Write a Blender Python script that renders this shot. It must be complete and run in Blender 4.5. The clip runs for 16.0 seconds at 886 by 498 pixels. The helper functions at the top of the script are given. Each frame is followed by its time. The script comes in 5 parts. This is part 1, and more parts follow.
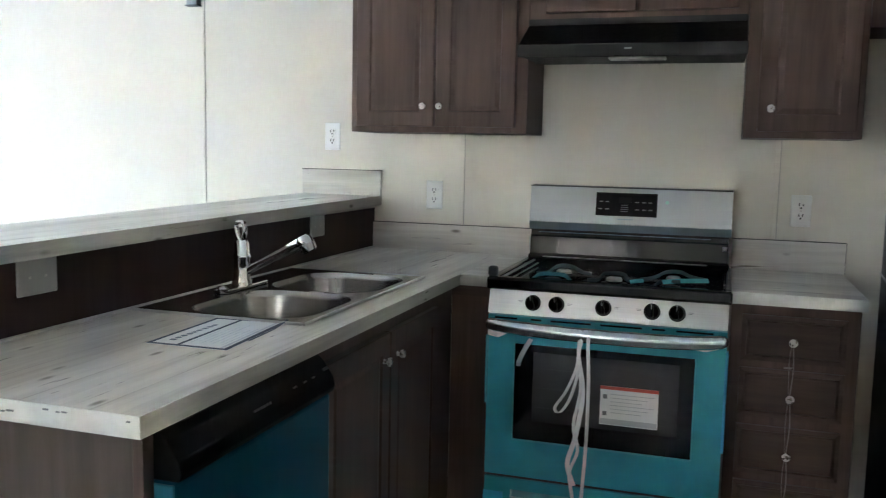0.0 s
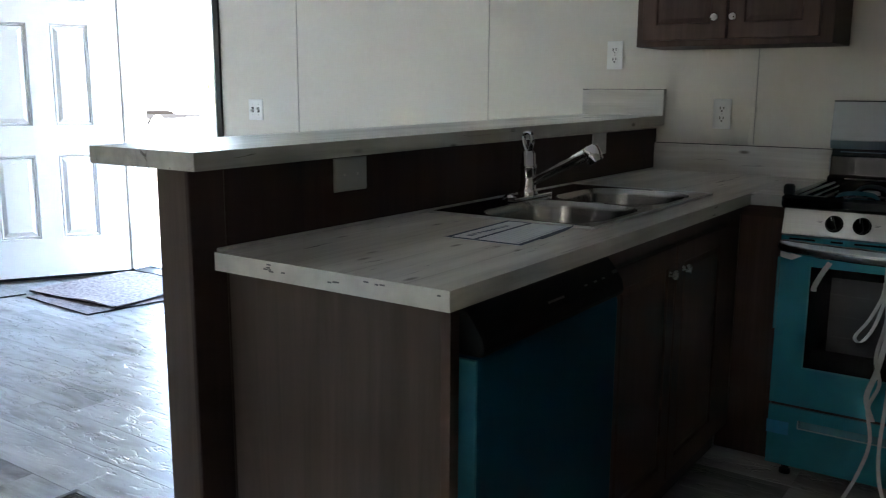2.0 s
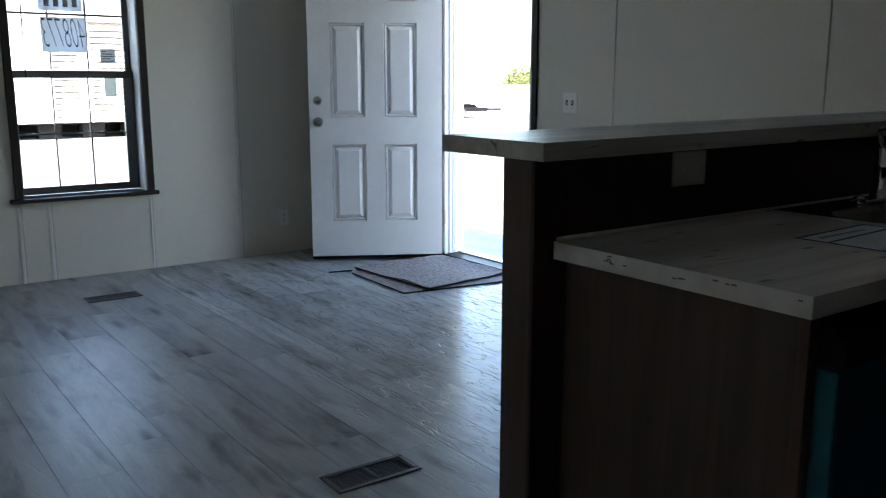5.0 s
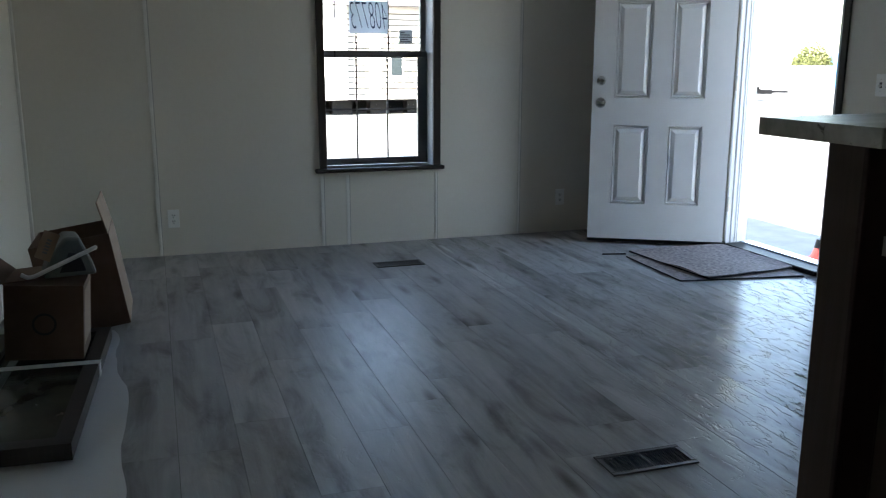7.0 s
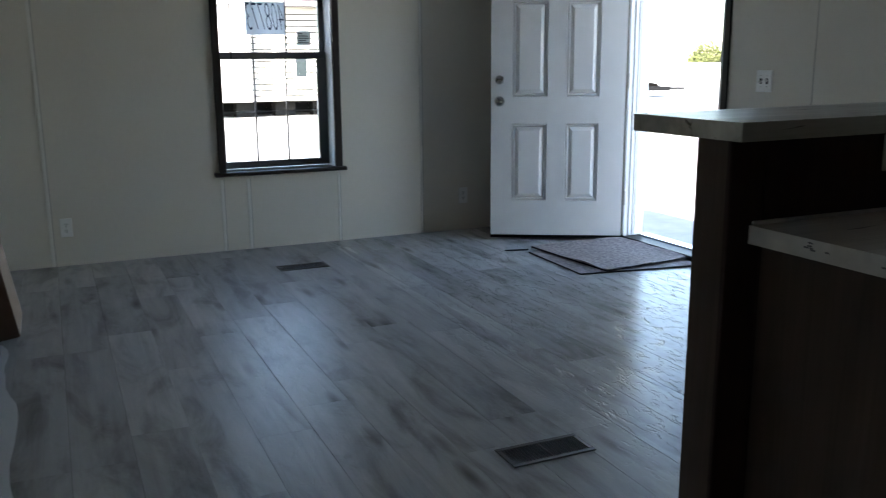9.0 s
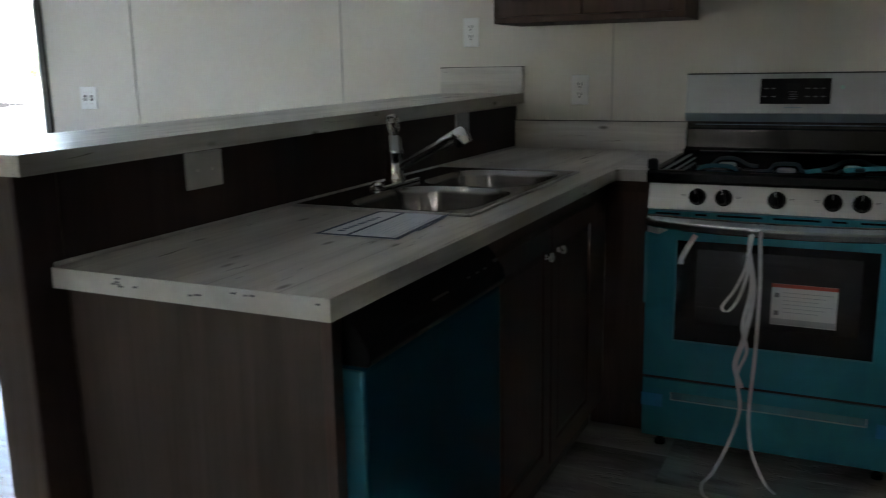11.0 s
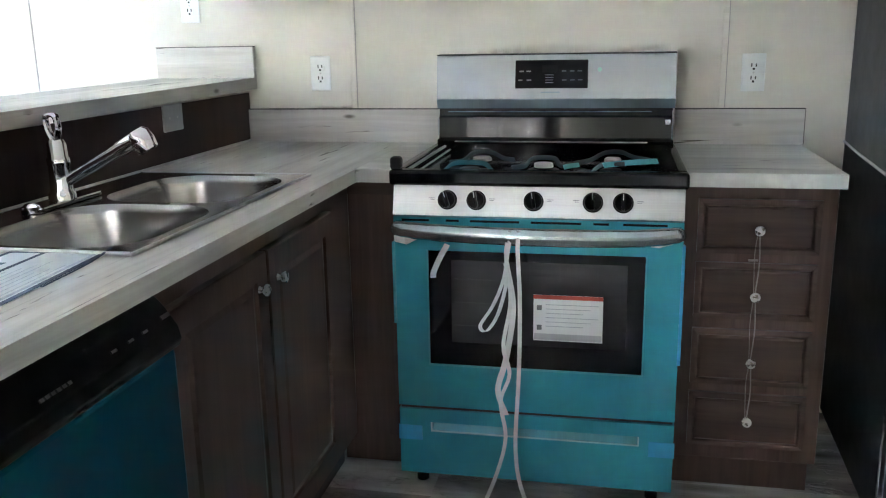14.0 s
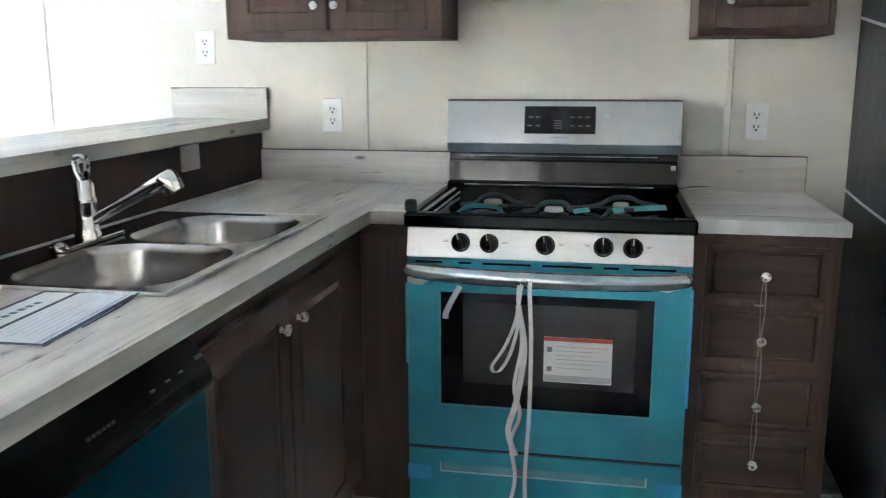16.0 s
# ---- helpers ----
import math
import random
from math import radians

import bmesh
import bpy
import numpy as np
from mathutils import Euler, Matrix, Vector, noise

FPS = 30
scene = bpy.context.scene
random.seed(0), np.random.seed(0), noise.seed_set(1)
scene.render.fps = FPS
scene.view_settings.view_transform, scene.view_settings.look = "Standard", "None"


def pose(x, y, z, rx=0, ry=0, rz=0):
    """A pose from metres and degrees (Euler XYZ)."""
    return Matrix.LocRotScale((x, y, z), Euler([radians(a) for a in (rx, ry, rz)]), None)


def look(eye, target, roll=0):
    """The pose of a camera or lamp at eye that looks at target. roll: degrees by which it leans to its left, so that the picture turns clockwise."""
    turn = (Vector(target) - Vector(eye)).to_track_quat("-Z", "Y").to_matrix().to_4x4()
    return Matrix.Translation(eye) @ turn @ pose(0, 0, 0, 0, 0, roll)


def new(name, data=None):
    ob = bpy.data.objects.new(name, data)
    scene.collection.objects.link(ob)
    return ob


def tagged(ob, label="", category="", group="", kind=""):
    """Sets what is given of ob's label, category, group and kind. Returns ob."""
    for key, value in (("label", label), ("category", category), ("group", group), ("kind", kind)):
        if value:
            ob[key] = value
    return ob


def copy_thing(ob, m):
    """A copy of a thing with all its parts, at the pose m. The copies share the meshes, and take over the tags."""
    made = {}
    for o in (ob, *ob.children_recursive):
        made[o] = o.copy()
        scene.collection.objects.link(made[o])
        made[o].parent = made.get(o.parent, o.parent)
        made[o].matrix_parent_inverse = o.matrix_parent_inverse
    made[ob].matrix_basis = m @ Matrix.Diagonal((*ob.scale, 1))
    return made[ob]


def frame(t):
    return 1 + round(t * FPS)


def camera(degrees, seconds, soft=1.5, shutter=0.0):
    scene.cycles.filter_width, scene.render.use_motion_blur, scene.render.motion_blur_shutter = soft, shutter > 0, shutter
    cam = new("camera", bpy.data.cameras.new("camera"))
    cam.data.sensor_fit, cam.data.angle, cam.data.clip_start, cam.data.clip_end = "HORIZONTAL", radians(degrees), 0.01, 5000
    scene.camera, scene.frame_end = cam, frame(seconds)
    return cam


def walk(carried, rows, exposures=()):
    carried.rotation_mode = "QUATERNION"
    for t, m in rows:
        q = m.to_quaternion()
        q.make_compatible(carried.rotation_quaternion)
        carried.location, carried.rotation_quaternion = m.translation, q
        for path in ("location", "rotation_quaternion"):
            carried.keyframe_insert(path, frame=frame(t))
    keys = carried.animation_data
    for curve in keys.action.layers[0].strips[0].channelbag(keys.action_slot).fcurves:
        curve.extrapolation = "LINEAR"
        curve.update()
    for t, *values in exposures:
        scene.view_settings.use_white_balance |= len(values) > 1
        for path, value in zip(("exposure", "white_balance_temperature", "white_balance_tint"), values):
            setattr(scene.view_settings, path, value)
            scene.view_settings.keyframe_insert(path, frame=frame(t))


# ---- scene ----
cam = camera(54.2, 16.0, soft=1.1, shutter=0.25)
EXPOSURES = [
    (0.0, 7.27, 6760, 13),
    (0.5, 6.60, 6810, 13),
    (1.0, 6.22, 6960, 14),
    (1.5, 6.07, 6950, 13),
    (2.0, 5.67, 6900, 12),
    (2.5, 5.21, 6850, 11),
    (3.0, 4.93, 6850, 11),
    (3.5, 4.87, 7000, 10),
    (4.0, 4.62, 6950, 11),
    (4.5, 4.10, 6850, 10),
    (5.0, 3.67, 6700, 10),
    (7.5, 3.44, 6850, 10),
    (8.2, 3.44, 6850, 10),
    (10.3, 4.13, 6850, 10),
    (10.5, 4.32, 6850, 10),
    (11.0, 5.39, 6950, 13),
    (11.5, 7.27, 6770, 14),
    (12.0, 7.83, 6670, 14),
    (12.5, 7.88, 6620, 13),
    (14.0, 7.88, 6620, 14),
    (14.5, 7.98, 6620, 14),
    (15.0, 8.08, 6620, 15),
    (15.5, 8.09, 6620, 14),
    (16.0, 7.89, 6620, 14),
]
PATH = [
    (0, (0.369, -3.463, 1.331), (-0.236, -1.57, 1.107), 1.2),
    (0.5, (0.36, -3.467, 1.3), (-0.388, -1.629, 1.054), 0.8),
    (1, (0.355, -3.478, 1.267), (-0.522, -1.705, 0.972), 0.5),
    (1.5, (0.342, -3.496, 1.247), (-0.665, -1.804, 0.9), 0.6),
    (2, (0.321, -3.511, 1.242), (-0.808, -1.901, 0.878), 0.3),
    (2.5, (0.311, -3.522, 1.243), (-0.877, -1.955, 0.881), 0.3),
    (3, (0.308, -3.529, 1.243), (-0.899, -1.975, 0.885), 0.2),
    (3.5, (0.291, -3.538, 1.24), (-0.949, -2.011, 0.88), 0.3),
    (4, (0.27, -3.56, 1.239), (-1.136, -2.186, 0.872), 0.4),
    (4.5, (0.259, -3.575, 1.241), (-1.261, -2.329, 0.873), 0.0),
    (5, (0.245, -3.58, 1.237), (-1.348, -2.432, 0.858), -0.0),
    (5.2, (0.244, -3.587, 1.236), (-1.381, -2.487, 0.848), -0.2),
    (7.3, (0.212, -3.661, 1.233), (-1.658, -3.09, 0.813), 0.2),
    (7.5, (0.217, -3.648, 1.23), (-1.657, -3.088, 0.812), 0.2),
    (8, (0.219, -3.633, 1.229), (-1.651, -3.056, 0.816), 0.1),
    (8.2, (0.222, -3.63, 1.236), (-1.642, -3.035, 0.821), -0.1),
    (10.3, (0.281, -3.523, 1.237), (-1.024, -2.066, 0.823), 0.2),
    (10.5, (0.271, -3.495, 1.242), (-0.904, -1.93, 0.832), 0.2),
    (11, (0.219, -3.42, 1.25), (-0.618, -1.651, 0.837), -1.0),
    (11.5, (0.192, -3.369, 1.26), (-0.324, -1.483, 0.838), -1.4),
    (12, (0.156, -3.348, 1.251), (-0.188, -1.425, 0.821), -2.0),
    (12.5, (0.181, -3.285, 1.265), (-0.123, -1.369, 0.779), -1.7),
    (13, (0.224, -3.146, 1.259), (-0.094, -1.232, 0.775), -1.7),
    (13.5, (0.261, -3.046, 1.254), (-0.1, -1.133, 0.794), -1.0),
    (14, (0.241, -2.927, 1.263), (-0.148, -1.023, 0.788), -1.0),
    (14.5, (0.164, -2.786, 1.27), (-0.173, -0.867, 0.817), -1.2),
    (15, (0.131, -2.704, 1.27), (-0.057, -0.755, 0.86), -1.8),
    (15.5, (0.139, -2.772, 1.293), (-0.085, -0.828, 0.88), -0.6),
    (16, (0.191, -2.978, 1.291), (-0.18, -1.053, 0.895), -0.1),
]
walk(cam, [(t, look(eye, target, roll)) for t, eye, target, roll in PATH], EXPOSURES)

# ---- world, sun and window light ----
world = bpy.data.worlds.new("world")
scene.world = world
world.use_nodes = True
wn = world.node_tree
wn.nodes.clear()
sky = wn.nodes.new("ShaderNodeTexSky")
sky.sky_type = "NISHITA"
sky.sun_disc = False
sky.sun_elevation = radians(39)
sky.sun_rotation = radians(135)
bg = wn.nodes.new("ShaderNodeBackground")
bg.inputs["Strength"].default_value = 0.15
wo = wn.nodes.new("ShaderNodeOutputWorld")
wn.links.new(sky.outputs[0], bg.inputs[0])
wn.links.new(bg.outputs[0], wo.inputs[0])

sun = new("sun", bpy.data.lights.new("sun", "SUN"))
sun.data.energy, sun.data.angle, sun.data.color = 5.0, radians(0.5), (1.0, 0.96, 0.9)
sun.matrix_world = look((18, -18, 20.6), (0, 0, 0))


# ---- materials ----
def mat(name):
    m = bpy.data.materials.new(name)
    m.use_nodes = True
    nt = m.node_tree
    return m, nt, nt.nodes["Principled BSDF"]


def node(nt, kind, **kw):
    n = nt.nodes.new(kind)
    for k, v in kw.items():
        n.inputs[k.replace("_", " ")].default_value = v
    return n


def coords(nt, scale=(1, 1, 1), rot=(0, 0, 0), random=False):
    """Object coordinates, stretched; random: shifted by each piece's own number."""
    tc = nt.nodes.new("ShaderNodeTexCoord")
    mp = nt.nodes.new("ShaderNodeMapping")
    mp.inputs["Scale"].default_value = scale
    mp.inputs["Rotation"].default_value = rot
    nt.links.new(tc.outputs["Object"], mp.inputs["Vector"])
    if random:
        oi = nt.nodes.new("ShaderNodeObjectInfo")
        mul = nt.nodes.new("ShaderNodeMath")
        mul.operation = "MULTIPLY"
        mul.inputs[1].default_value = 57.0
        nt.links.new(oi.outputs["Random"], mul.inputs[0])
        cx = nt.nodes.new("ShaderNodeCombineXYZ")
        for i in range(3):
            nt.links.new(mul.outputs[0], cx.inputs[i])
        nt.links.new(cx.outputs[0], mp.inputs["Location"])
    return mp.outputs[0]


def noise_tex(nt, vec, scale, detail=3.0, rough=0.55, distortion=0.0):
    n = node(nt, "ShaderNodeTexNoise", Scale=scale, Detail=detail, Roughness=rough, Distortion=distortion)
    nt.links.new(vec, n.inputs["Vector"])
    return n.outputs["Fac"]


def ramp(nt, fac, stops):
    r = nt.nodes.new("ShaderNodeValToRGB")
    els = r.color_ramp.elements
    while len(els) < len(stops):
        els.new(0.5)
    for e, (p, c) in zip(els, stops):
        e.position, e.color = p, (*c, 1)
    nt.links.new(fac, r.inputs[0])
    return r.outputs["Color"]


def mix(nt, kind, fac, a, b):
    n = nt.nodes.new("ShaderNodeMix")
    n.data_type, n.blend_type = "RGBA", kind
    for sock, v in ((n.inputs["Factor"], fac), (n.inputs[6], a), (n.inputs[7], b)):
        if isinstance(v, (int, float)):
            sock.default_value = v
        elif isinstance(v, tuple):
            sock.default_value = (*v, 1)
        else:
            nt.links.new(v, sock)
    return n.outputs[2]


def bump(nt, b, height, strength, distance):
    n = node(nt, "ShaderNodeBump", Strength=strength, Distance=distance)
    nt.links.new(height, n.inputs["Height"])
    nt.links.new(n.outputs[0], b.inputs["Normal"])
    return n


def rough_from(nt, b, fac, lo, hi):
    mr = nt.nodes.new("ShaderNodeMapRange")
    mr.inputs["To Min"].default_value, mr.inputs["To Max"].default_value = lo, hi
    nt.links.new(fac, mr.inputs["Value"])
    nt.links.new(mr.outputs[0], b.inputs["Roughness"])


def plain(name, colour, rough=0.5, metal=0.0, vary=0.12, scale=9.0, relief=0.0, coat=0.0, spec=0.5):
    """A surface of nearly one colour, with faint mottling, uneven gloss and, if wanted, fine relief."""
    m, nt, b = mat(name)
    v = coords(nt)
    f = noise_tex(nt, v, scale, 5)
    lo, hi = tuple(c * (1 - vary) for c in colour), tuple(min(1, c * (1 + vary)) for c in colour)
    nt.links.new(ramp(nt, f, [(0.3, lo), (0.7, hi)]), b.inputs["Base Color"])
    b.inputs["Metallic"].default_value = metal
    b.inputs["Specular IOR Level"].default_value = spec
    rough_from(nt, b, noise_tex(nt, v, scale * 3, 3), max(0.02, rough * 0.8), min(1, rough * 1.2))
    if coat:
        b.inputs["Coat Weight"].default_value, b.inputs["Coat Roughness"].default_value = coat, 0.05
    if relief:
        bump(nt, b, noise_tex(nt, v, 220, 3), relief, 0.001)
    return m


def wood(name, dark, light, axis, rough=0.4, grain=34.0, relief=0.25):
    """Stained wood with fine grain along one axis."""
    m, nt, b = mat(name)
    s = [grain, grain, grain]
    s[axis] = grain * 0.055
    v = coords(nt, tuple(s))
    f = noise_tex(nt, v, 1.0, 6, 0.65, 0.6)
    s2 = [5.0, 5.0, 5.0]
    s2[axis] = 0.8
    g = noise_tex(nt, coords(nt, tuple(s2)), 1.0, 3)
    c = ramp(nt, f, [(0.28, dark), (0.72, light)])
    c2 = ramp(nt, g, [(0.3, (0.78, 0.78, 0.78)), (0.7, (1.0, 1.0, 1.0))])
    nt.links.new(mix(nt, "MULTIPLY", 1.0, c, c2), b.inputs["Base Color"])
    rough_from(nt, b, f, rough * 0.85, rough * 1.2)
    b.inputs["Specular IOR Level"].default_value = 0.16
    bump(nt, b, f, relief, 0.0006)
    return m


def plank_material():
    """Grey oak vinyl: every plank with its own tone, long grain, knots and embossed relief."""
    m, nt, b = mat("grey_oak_vinyl")
    v = coords(nt, (1.1, 15, 1), random=True)
    f = noise_tex(nt, v, 1.0, 7, 0.62, 0.9)
    c = ramp(nt, f, [(0.22, (0.275, 0.268, 0.26)), (0.5, (0.375, 0.367, 0.358)), (0.8, (0.46, 0.453, 0.444))])
    blot = noise_tex(nt, coords(nt, (2.1, 6.6, 1), random=True), 1.0, 5, 0.6, 0.7)
    c = mix(nt, "MULTIPLY", 1.0, c, ramp(nt, blot, [(0.30, (0.55, 0.54, 0.53)), (0.50, (0.98, 0.98, 0.98)), (0.72, (1.14, 1.14, 1.14))]))
    knots = node(nt, "ShaderNodeTexVoronoi", Scale=1.0)
    nt.links.new(coords(nt, (1.6, 7, 1), random=True), knots.inputs["Vector"])
    c = mix(nt, "MULTIPLY", 1.0, c, ramp(nt, knots.outputs["Distance"], [(0.04, (0.40, 0.38, 0.36)), (0.22, (1, 1, 1))]))
    oi = nt.nodes.new("ShaderNodeObjectInfo")
    tone = ramp(nt, oi.outputs["Random"], [(0.0, (0.86, 0.86, 0.865)), (0.5, (0.99, 0.985, 0.98)), (1.0, (1.10, 1.10, 1.10))])
    c = mix(nt, "MULTIPLY", 1.0, c, tone)
    nt.links.new(c, b.inputs["Base Color"])
    # glossier and more embossed beyond y -2.2, set to shape the doorway's glare
    sep = nt.nodes.new("ShaderNodeSeparateXYZ")
    nt.links.new(nt.nodes.new("ShaderNodeNewGeometry").outputs["Position"], sep.inputs[0])
    glare_zone = nt.nodes.new("ShaderNodeMapRange")
    glare_zone.interpolation_type = "SMOOTHSTEP"
    glare_zone.inputs["From Min"].default_value, glare_zone.inputs["From Max"].default_value = -2.2, -1.5
    nt.links.new(sep.outputs[1], glare_zone.inputs["Value"])
    gloss = mix(nt, "MIX", glare_zone.outputs[0], (0.34, 0.34, 0.34), (0.19, 0.19, 0.19))
    gloss = mix(nt, "MULTIPLY", 1.0, gloss, ramp(nt, f, [(0.2, (0.9, 0.9, 0.9)), (0.8, (1.12, 1.12, 1.12))]))
    nt.links.new(gloss, b.inputs["Roughness"])
    b.inputs["Specular IOR Level"].default_value = 0.072
    ticks = noise_tex(nt, coords(nt, (11, 34, 1), random=True), 1.0, 3, 0.6, 0.9)
    h = ramp(nt, ticks, [(0.36, (0, 0, 0)), (0.43, (1, 1, 1))])
    emboss = nt.nodes.new("ShaderNodeMapRange")
    emboss.inputs["To Min"].default_value, emboss.inputs["To Max"].default_value = 0.12, 1.0
    nt.links.new(glare_zone.outputs[0], emboss.inputs["Value"])
    relief = bump(nt, b, h, 0.9, 0.008)
    nt.links.new(emboss.outputs[0], relief.inputs["Strength"])
    return m


def laminate(name, axis):
    """Whitewashed barn-wood laminate: pale boards, soft grey streaks, dark splits and nail marks."""
    m, nt, b = mat(name)

    def st(along, across):
        s = [across] * 3
        s[axis] = along
        return tuple(s)
    f = noise_tex(nt, coords(nt, st(1.3, 22)), 1.0, 7, 0.6, 0.7)
    c = ramp(nt, f, [(0.22, (0.40, 0.375, 0.335)), (0.5, (0.615, 0.585, 0.535)), (0.8, (0.75, 0.725, 0.68))])
    g = noise_tex(nt, coords(nt, st(0.9, 6)), 1.0, 4)
    c = mix(nt, "MULTIPLY", 1.0, c, ramp(nt, g, [(0.34, (0.66, 0.65, 0.63)), (0.6, (1, 1, 1))]))
    s = noise_tex(nt, coords(nt, st(3.2, 34)), 1.0, 4, 0.6, 1.4)
    c = mix(nt, "MULTIPLY", 1.0, c, ramp(nt, s, [(0.29, (0.20, 0.18, 0.16)), (0.35, (1, 1, 1))]))
    k = node(nt, "ShaderNodeTexVoronoi", Scale=1.0)
    nt.links.new(coords(nt, st(4.5, 13)), k.inputs["Vector"])
    c = mix(nt, "MULTIPLY", 1.0, c, ramp(nt, k.outputs["Distance"], [(0.04, (0.3, 0.28, 0.26)), (0.12, (1, 1, 1))]))
    sep = nt.nodes.new("ShaderNodeSeparateXYZ")
    nt.links.new(coords(nt, (7.1, 7.1, 7.1)), sep.inputs[0])
    fr = nt.nodes.new("ShaderNodeMath")
    fr.operation = "FRACT"
    nt.links.new(sep.outputs[1 - axis], fr.inputs[0])
    line = ramp(nt, fr.outputs[0], [(0.0, (0.62, 0.60, 0.57)), (0.035, (1, 1, 1))])
    fade = noise_tex(nt, coords(nt, st(2.5, 9)), 1.0, 2)
    c = mix(nt, "MULTIPLY", ramp(nt, fade, [(0.42, (0, 0, 0)), (0.58, (1, 1, 1))]), c, line)
    nt.links.new(c, b.inputs["Base Color"])
    rough_from(nt, b, f, 0.34, 0.46)
    bump(nt, b, f, 0.12, 0.0006)
    return m


def wall_material():
    """Vinyl-covered wallboard: pale warm grey with a faint woven fleck."""
    m, nt, b = mat("wallboard_vinyl")
    f = noise_tex(nt, coords(nt, (42, 42, 34)), 1.0, 5, 0.7)
    g = noise_tex(nt, coords(nt), 1.1, 3)
    c = ramp(nt, f, [(0.3, (0.680, 0.640, 0.560)), (0.7, (0.700, 0.660, 0.580))])
    c = mix(nt, "MULTIPLY", 1.0, c, ramp(nt, g, [(0.3, (0.94, 0.94, 0.94)), (0.7, (1.0, 1.0, 1.0))]))
    nt.links.new(c, b.inputs["Base Color"])
    b.inputs["Roughness"].default_value = 0.62
    bump(nt, b, f, 0.06, 0.0005)
    return m


def brushed(name, colour, rough, axis, metal=1.0, dents=0.0):
    """Brushed metal: fine lines along one axis."""
    m, nt, b = mat(name)
    s = [260.0] * 3
    s[axis] = 3.0
    f = noise_tex(nt, coords(nt, tuple(s)), 1.0, 3)
    lo = tuple(c * 0.9 for c in colour)
    nt.links.new(ramp(nt, f, [(0.3, lo), (0.7, colour)]), b.inputs["Base Color"])
    b.inputs["Metallic"].default_value = metal
    rough_from(nt, b, f, rough * 0.8, rough * 1.25)
    h = f
    if dents:
        h = noise_tex(nt, coords(nt), 22, 3)
        bump(nt, b, h, dents, 0.004)
    else:
        bump(nt, b, f, 0.03, 0.0003)
    return m


def bowl_material():
    """Satin drawn steel, brushed round the bowl, so that highlights run down its walls."""
    m, nt, b = mat("sink_steel")
    f = noise_tex(nt, coords(nt, (1, 1, 160)), 1.0, 3)
    nt.links.new(ramp(nt, f, [(0.3, (0.34, 0.333, 0.322)), (0.7, (0.40, 0.392, 0.38))]), b.inputs["Base Color"])
    b.inputs["Metallic"].default_value = 1.0
    b.inputs["Roughness"].default_value = 0.24
    return m


def oven_inner_material():
    """Dark coated glass under loose film: sharp reflections bent into level waves."""
    m, nt, b = mat("oven_glass_inner")
    f = noise_tex(nt, coords(nt), 5.0, 4)
    nt.links.new(ramp(nt, f, [(0.3, (0.022, 0.021, 0.023)), (0.7, (0.042, 0.041, 0.043))]), b.inputs["Base Color"])
    b.inputs["Roughness"].default_value = 0.09
    b.inputs["Specular IOR Level"].default_value = 0.6
    bump(nt, b, noise_tex(nt, coords(nt, (3.0, 1, 26.0)), 1.0, 3, 0.5, 1.2), 0.35, 0.006)
    return m


def film_material(name, colour, deep, gloss=0.4, metal=0.35):
    """Blue-green shipping film over steel: glossy, with faint wrinkles and paler trapped air."""
    m, nt, b = mat(name)
    v = coords(nt)
    f = noise_tex(nt, v, 5.0, 6, 0.65, 0.8)
    nt.links.new(ramp(nt, f, [(0.3, deep), (0.75, colour)]), b.inputs["Base Color"])
    b.inputs["Metallic"].default_value = metal
    b.inputs["Specular IOR Level"].default_value = gloss
    rough_from(nt, b, f, 0.26, 0.42)
    w = noise_tex(nt, coords(nt, (9, 9, 3)), 1.0, 4, 0.6, 1.5)
    bump(nt, b, w, 0.12, 0.002)
    b.inputs["Coat Weight"].default_value, b.inputs["Coat Roughness"].default_value = gloss, 0.12
    return m


def glass_material(name, tint=(1, 1, 1), rough=0.0):
    m, nt, b = mat(name)
    b.inputs["Base Color"].default_value = (*tint, 1)
    b.inputs["Transmission Weight"].default_value = 1.0
    b.inputs["Roughness"].default_value = rough
    b.inputs["IOR"].default_value = 1.05
    return m


def thin_sheet(name, colour, through_amount=0.5, rough=0.6):
    """Paper or plastic that lets some light through."""
    m, nt, b = mat(name)
    b.inputs["Base Color"].default_value = (*colour, 1)
    b.inputs["Roughness"].default_value = rough
    tr = nt.nodes.new("ShaderNodeBsdfTranslucent")
    tr.inputs[0].default_value = (*colour, 1)
    mx = nt.nodes.new("ShaderNodeMixShader")
    mx.inputs[0].default_value = through_amount
    out = nt.nodes["Material Output"]
    nt.links.new(b.outputs[0], mx.inputs[1])
    nt.links.new(tr.outputs[0], mx.inputs[2])
    nt.links.new(mx.outputs[0], out.inputs[0])
    bump(nt, b, noise_tex(nt, coords(nt), 14, 4), 0.5, 0.008)
    return m


WALL = wall_material()
PLANK = plank_material()
LAM_Y = laminate("barnwood_laminate_long", 1)
LAM_X = laminate("barnwood_laminate_cross", 0)
CAB_Z = wood("dark_cabinet_wood", (0.080, 0.049, 0.040), (0.126, 0.081, 0.067), 2, 0.48)
CAB_X = wood("dark_cabinet_wood_cross", (0.068, 0.043, 0.035), (0.108, 0.071, 0.058), 0, 0.48)
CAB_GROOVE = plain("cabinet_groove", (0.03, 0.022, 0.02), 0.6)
KNEE = wood("dark_stained_board", (0.036, 0.021, 0.018), (0.062, 0.038, 0.033), 2, 0.5, 20)
POST = wood("post_wood", (0.072, 0.052, 0.042), (0.125, 0.095, 0.08), 2, 0.5, 24)
BATTEN = plain("batten_vinyl", (0.72, 0.70, 0.65), 0.5, 0, 0.05)
